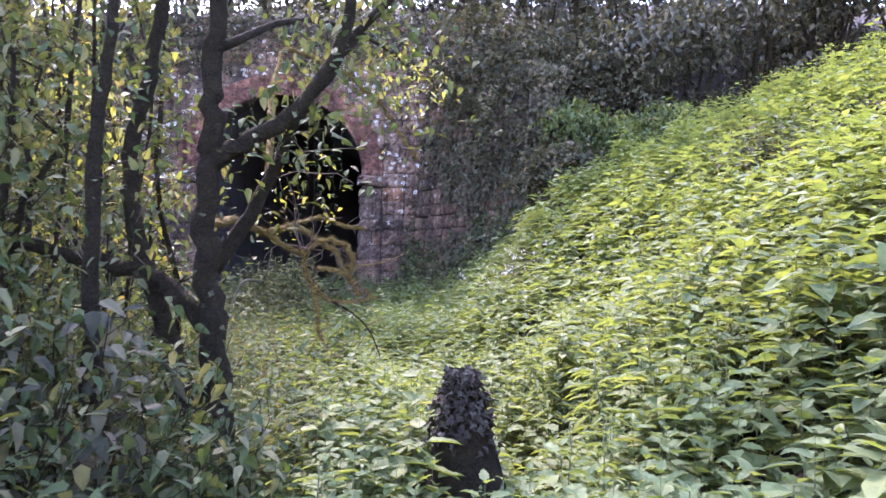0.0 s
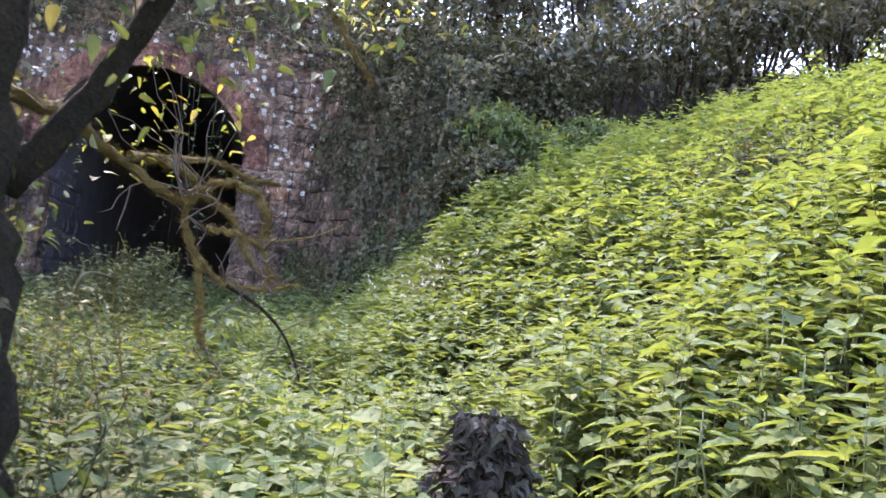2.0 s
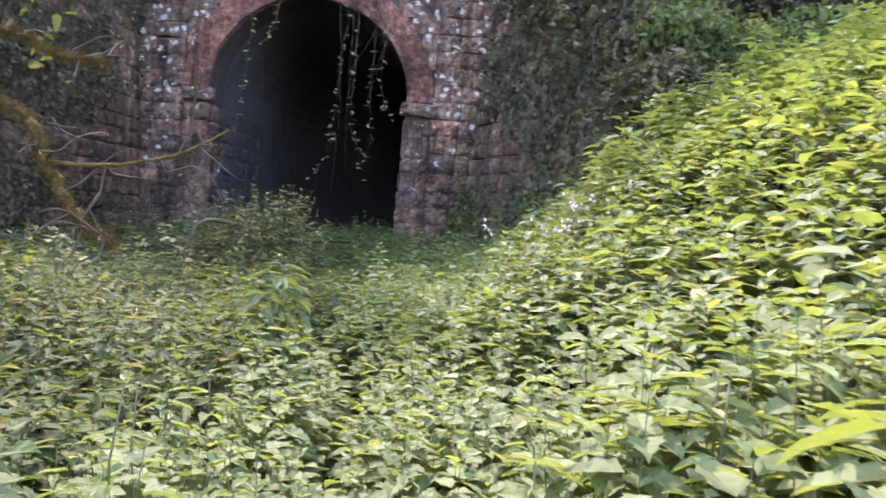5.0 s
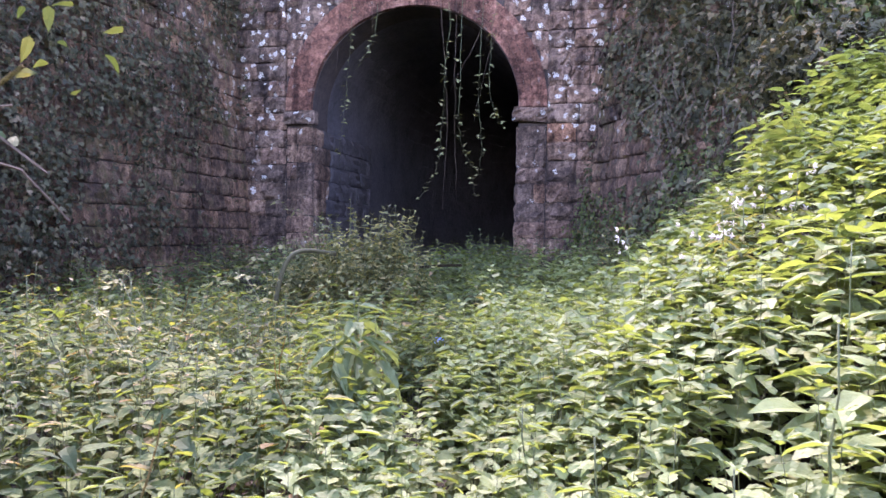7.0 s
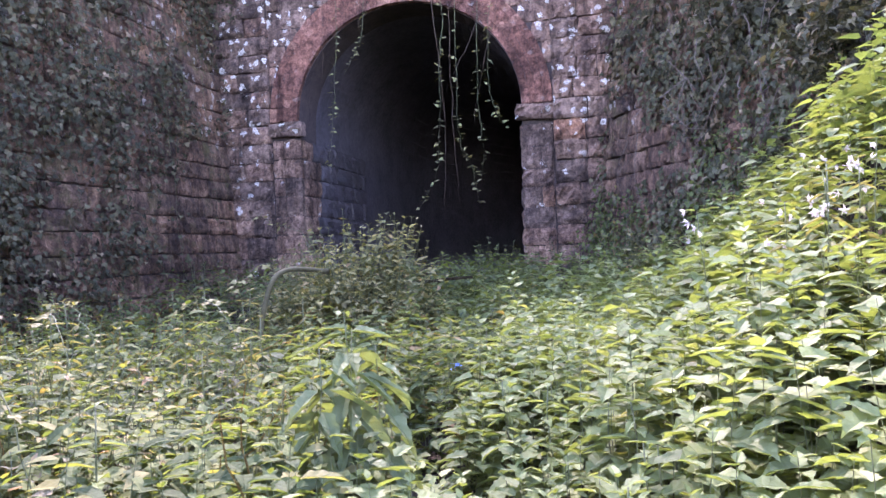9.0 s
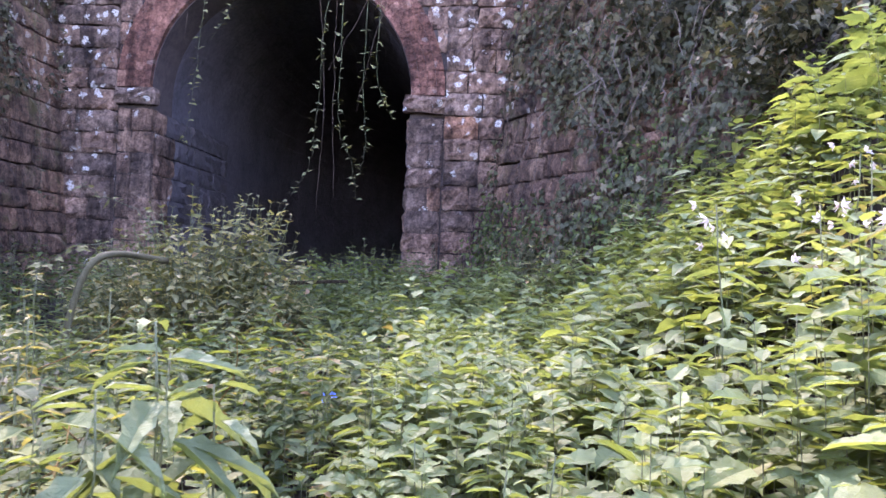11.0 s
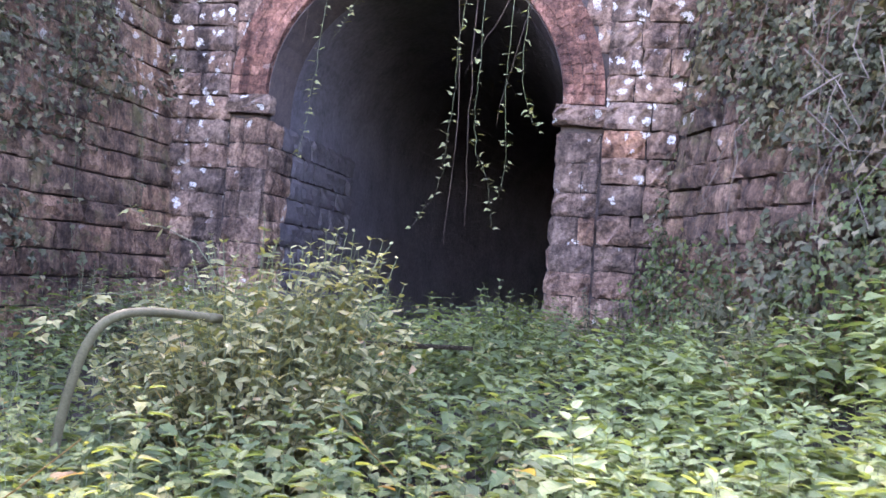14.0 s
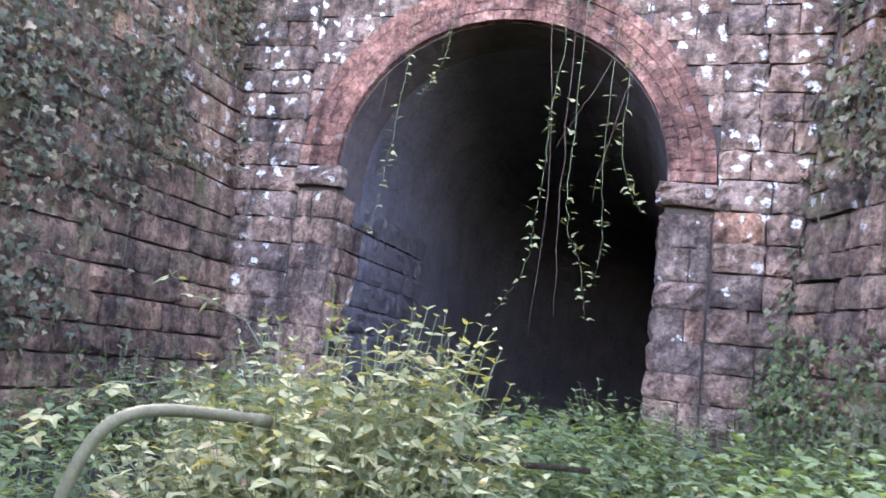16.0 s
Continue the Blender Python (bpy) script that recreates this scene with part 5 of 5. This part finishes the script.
LEAFY, BARE = "trailing vine with paired pale green leaves before the dark tunnel", "bare dry vine dangling before the dark tunnel"
Y = -0.4
VINES = [
    ([(0.67, 6.7), (0.92, 5.25), (0.77, 4.55), (0.78, 3.71), (0.72, 2.88), (0.71, 2.36), (0.28, 1.66)], 1),
    ([(1.09, 6.7), (1.12, 4.79), (1.09, 3.57), (1.13, 2.83), (1.36, 2.41), (1.48, 1.70)], 1),
    ([(1.57, 6.6), (1.54, 4.57), (1.51, 3.44), (1.61, 2.72), (1.53, 2.14)], 1),
    ([(1.85, 6.5), (1.70, 4.42), (1.82, 3.46), (2.03, 3.11)], 1),
    ([(0.54, 6.6), (0.88, 3.19), (0.79, 1.43)], 0),
    ([(0.95, 6.4), (1.00, 4.17), (1.06, 2.10), (1.08, 1.74)], 0),
    ([(1.95, 6.4), (1.45, 4.9), (1.05, 4.2), (0.9, 3.9)], 0),
    ([(2.05, 6.5), (1.9, 5.2), (1.5, 3.8), (1.42, 3.2)], 0),
    ([(-1.37, 6.5), (-1.26, 5.24), (-1.36, 4.09), (-1.42, 3.29), (-1.53, 2.61)], 1),
    ([(-0.93, 6.6), (-0.80, 5.16)], 0),
    ([(-1.60, 6.6), (-1.61, 4.33)], 0),
    ([(-0.7, 6.5), (-0.72, 5.2), (-0.94, 4.71), (-1.15, 4.38)], 1),
]
for pts, leafy in VINES:
    vine([(a, Y + 0.25 * (k == 0), b) for k, (a, b) in enumerate(pts)], leafy, LEAFY if leafy else BARE, 0.1)
for y, z0, z1 in [(-1.2, 6.0, 1.3), (-2.0, 6.0, 2.6), (-2.6, 5.8, 0.9), (-3.4, 5.5, 2.2), (-4.2, 5.2, 1.5), (-5.3, 5.2, 1.2), (-6.3, 5.0, 1.6)]:
    x0, x1 = float(wing_left_x(y, z0)) + 0.2, float(wing_left_x(y, z1)) + 0.22
    vine([(x0, y, z0), ((x0 + x1) / 2 + 0.05, y + rng.normal(0, 0.15), (z0 + z1) / 2), (x1, y + rng.normal(0, 0.2), z1)], y not in (-2.0, -3.4), "thin ivy trailer hanging down the shaded wall", 0.075, IVY)

for pts in ([(0.62, -6.25, 0.4), (0.295, -6.2, 1.14), (-0.116, -6.2, 1.22), (-0.344, -6.2, 1.38)], [(-0.3, -7.3, 0.0), (-0.237, -7.2, 0.5), (0.073, -7.2, 0.733), (0.412, -7.0, 0.82)], [(1.0, -6.4, 0.6), (1.184, -6.4, 1.09), (1.454, -6.4, 0.935)]):
    tagged(vine(pts, 1, "arching leafy bramble shoot rising from the shrub", 0.095), category="bramble", group="bramble shoots over the shrub")

for k in range(26):
    x, y = rng.uniform(-1.6, 2.0), rng.uniform(-12.4, -8.8)
    if math.hypot(x - 0.5, y + 7.4) < 1.3:
        continue
    tall_plant("bramble_shoot", "upright leafy shoot standing above the undergrowth", x, y, float(canopy(x, y)) + rng.uniform(0.25, 0.62), PALE if k % 3 else SHADE_NETTLE, 7, 0.10, 0.7, category="shoot")
for x, y in [(0.9, -11.3), (-0.2, -11.6), (1.5, -10.2), (0.2, -10.0), (2.0, -12.9), (1.6, -14.2)]:
    z, a = float(canopy(x, y)), rng.uniform(2.2, 4.0)
    dx, dy = 0.55 * math.cos(a), 0.35 * math.sin(a)
    tagged(vine([(x, y, z - 0.4), (x + dx * 0.4, y + dy * 0.4, z + 0.3), (x + dx * 1.2, y + dy * 1.2, z + 0.55), (x + dx * 2.0, y + dy * 2.0, z + 0.40)], 1, "arching bramble shoot over the undergrowth", 0.09), category="bramble", group="bramble shoots over the undergrowth")

# dry roots and stems hanging from the bank-side wall
dry = []
for k in range(24):
    y = rng.uniform(-5.9, -2.0)
    z0 = rng.uniform(2.6, 5.2)
    ln = rng.uniform(0.5, 2.4)
    x0 = float(wing_x(y, z0)) - rng.uniform(0.3, 0.8)
    a = np.array([x0, y, z0])
    b = a + [rng.normal(-0.1, 0.25), rng.normal(0, 0.6), -ln]
    b[0] = min(b[0], float(wing_x(b[1], b[2])) - 0.25)
    if b[2] < canopy(b[0], b[1]):
        continue
    dry.append(tube(bend(a, b, 8, 0.2), np.linspace(0.0065, 0.0025, 8), 4))
tagged(new("dry_stems", tri_mesh("dry_stems", *join(*dry), DEAD)), "tangle of dry pale bramble stems hanging over the wall", "stems", kind="stuff")
# dead sticks among the low plants
stick = []
for k in range(110):
    x, y = rng.uniform(0.2, 2.5), rng.uniform(-18.0, -14.6)
    if trail_gap(np.array([x]), np.array([y]))[0] < 0.55:
        continue
    a = np.array([x, y, float(canopy(x, y)) - 0.5])
    stick.append(tube(bend(a, a + [rng.normal(0, 0.35), rng.normal(0, 0.3), rng.uniform(0.5, 1.5)], 7, 0.09), np.linspace(0.006, 0.002, 7), 4))
for k in range(70):
    x, y = rng.uniform(-1.5, 3.0), rng.uniform(-21, -7)
    if trail_gap(np.array([x]), np.array([y]))[0] < 0.5:
        continue
    z = float(canopy(x, y)) - 0.35
    a = np.array([x, y, z])
    stick.append(tube(bend(a, a + [rng.normal(0, 0.5), rng.normal(0, 0.4), rng.uniform(0.1, 0.75)], 6, 0.08), np.linspace(0.007, 0.003, 6), 4))
tagged(new("dead_sticks", tri_mesh("dead_sticks", *join(*stick), MOSSY)), "dry brown sticks poking out of the undergrowth", "sticks", kind="stuff")


# ---- the single stones and bricks of the walls ----
for parent, me, m in walls_todo:
    ob = new(me.name.split(".")[0], me)
    ob.parent = parent
    ob.matrix_basis = m
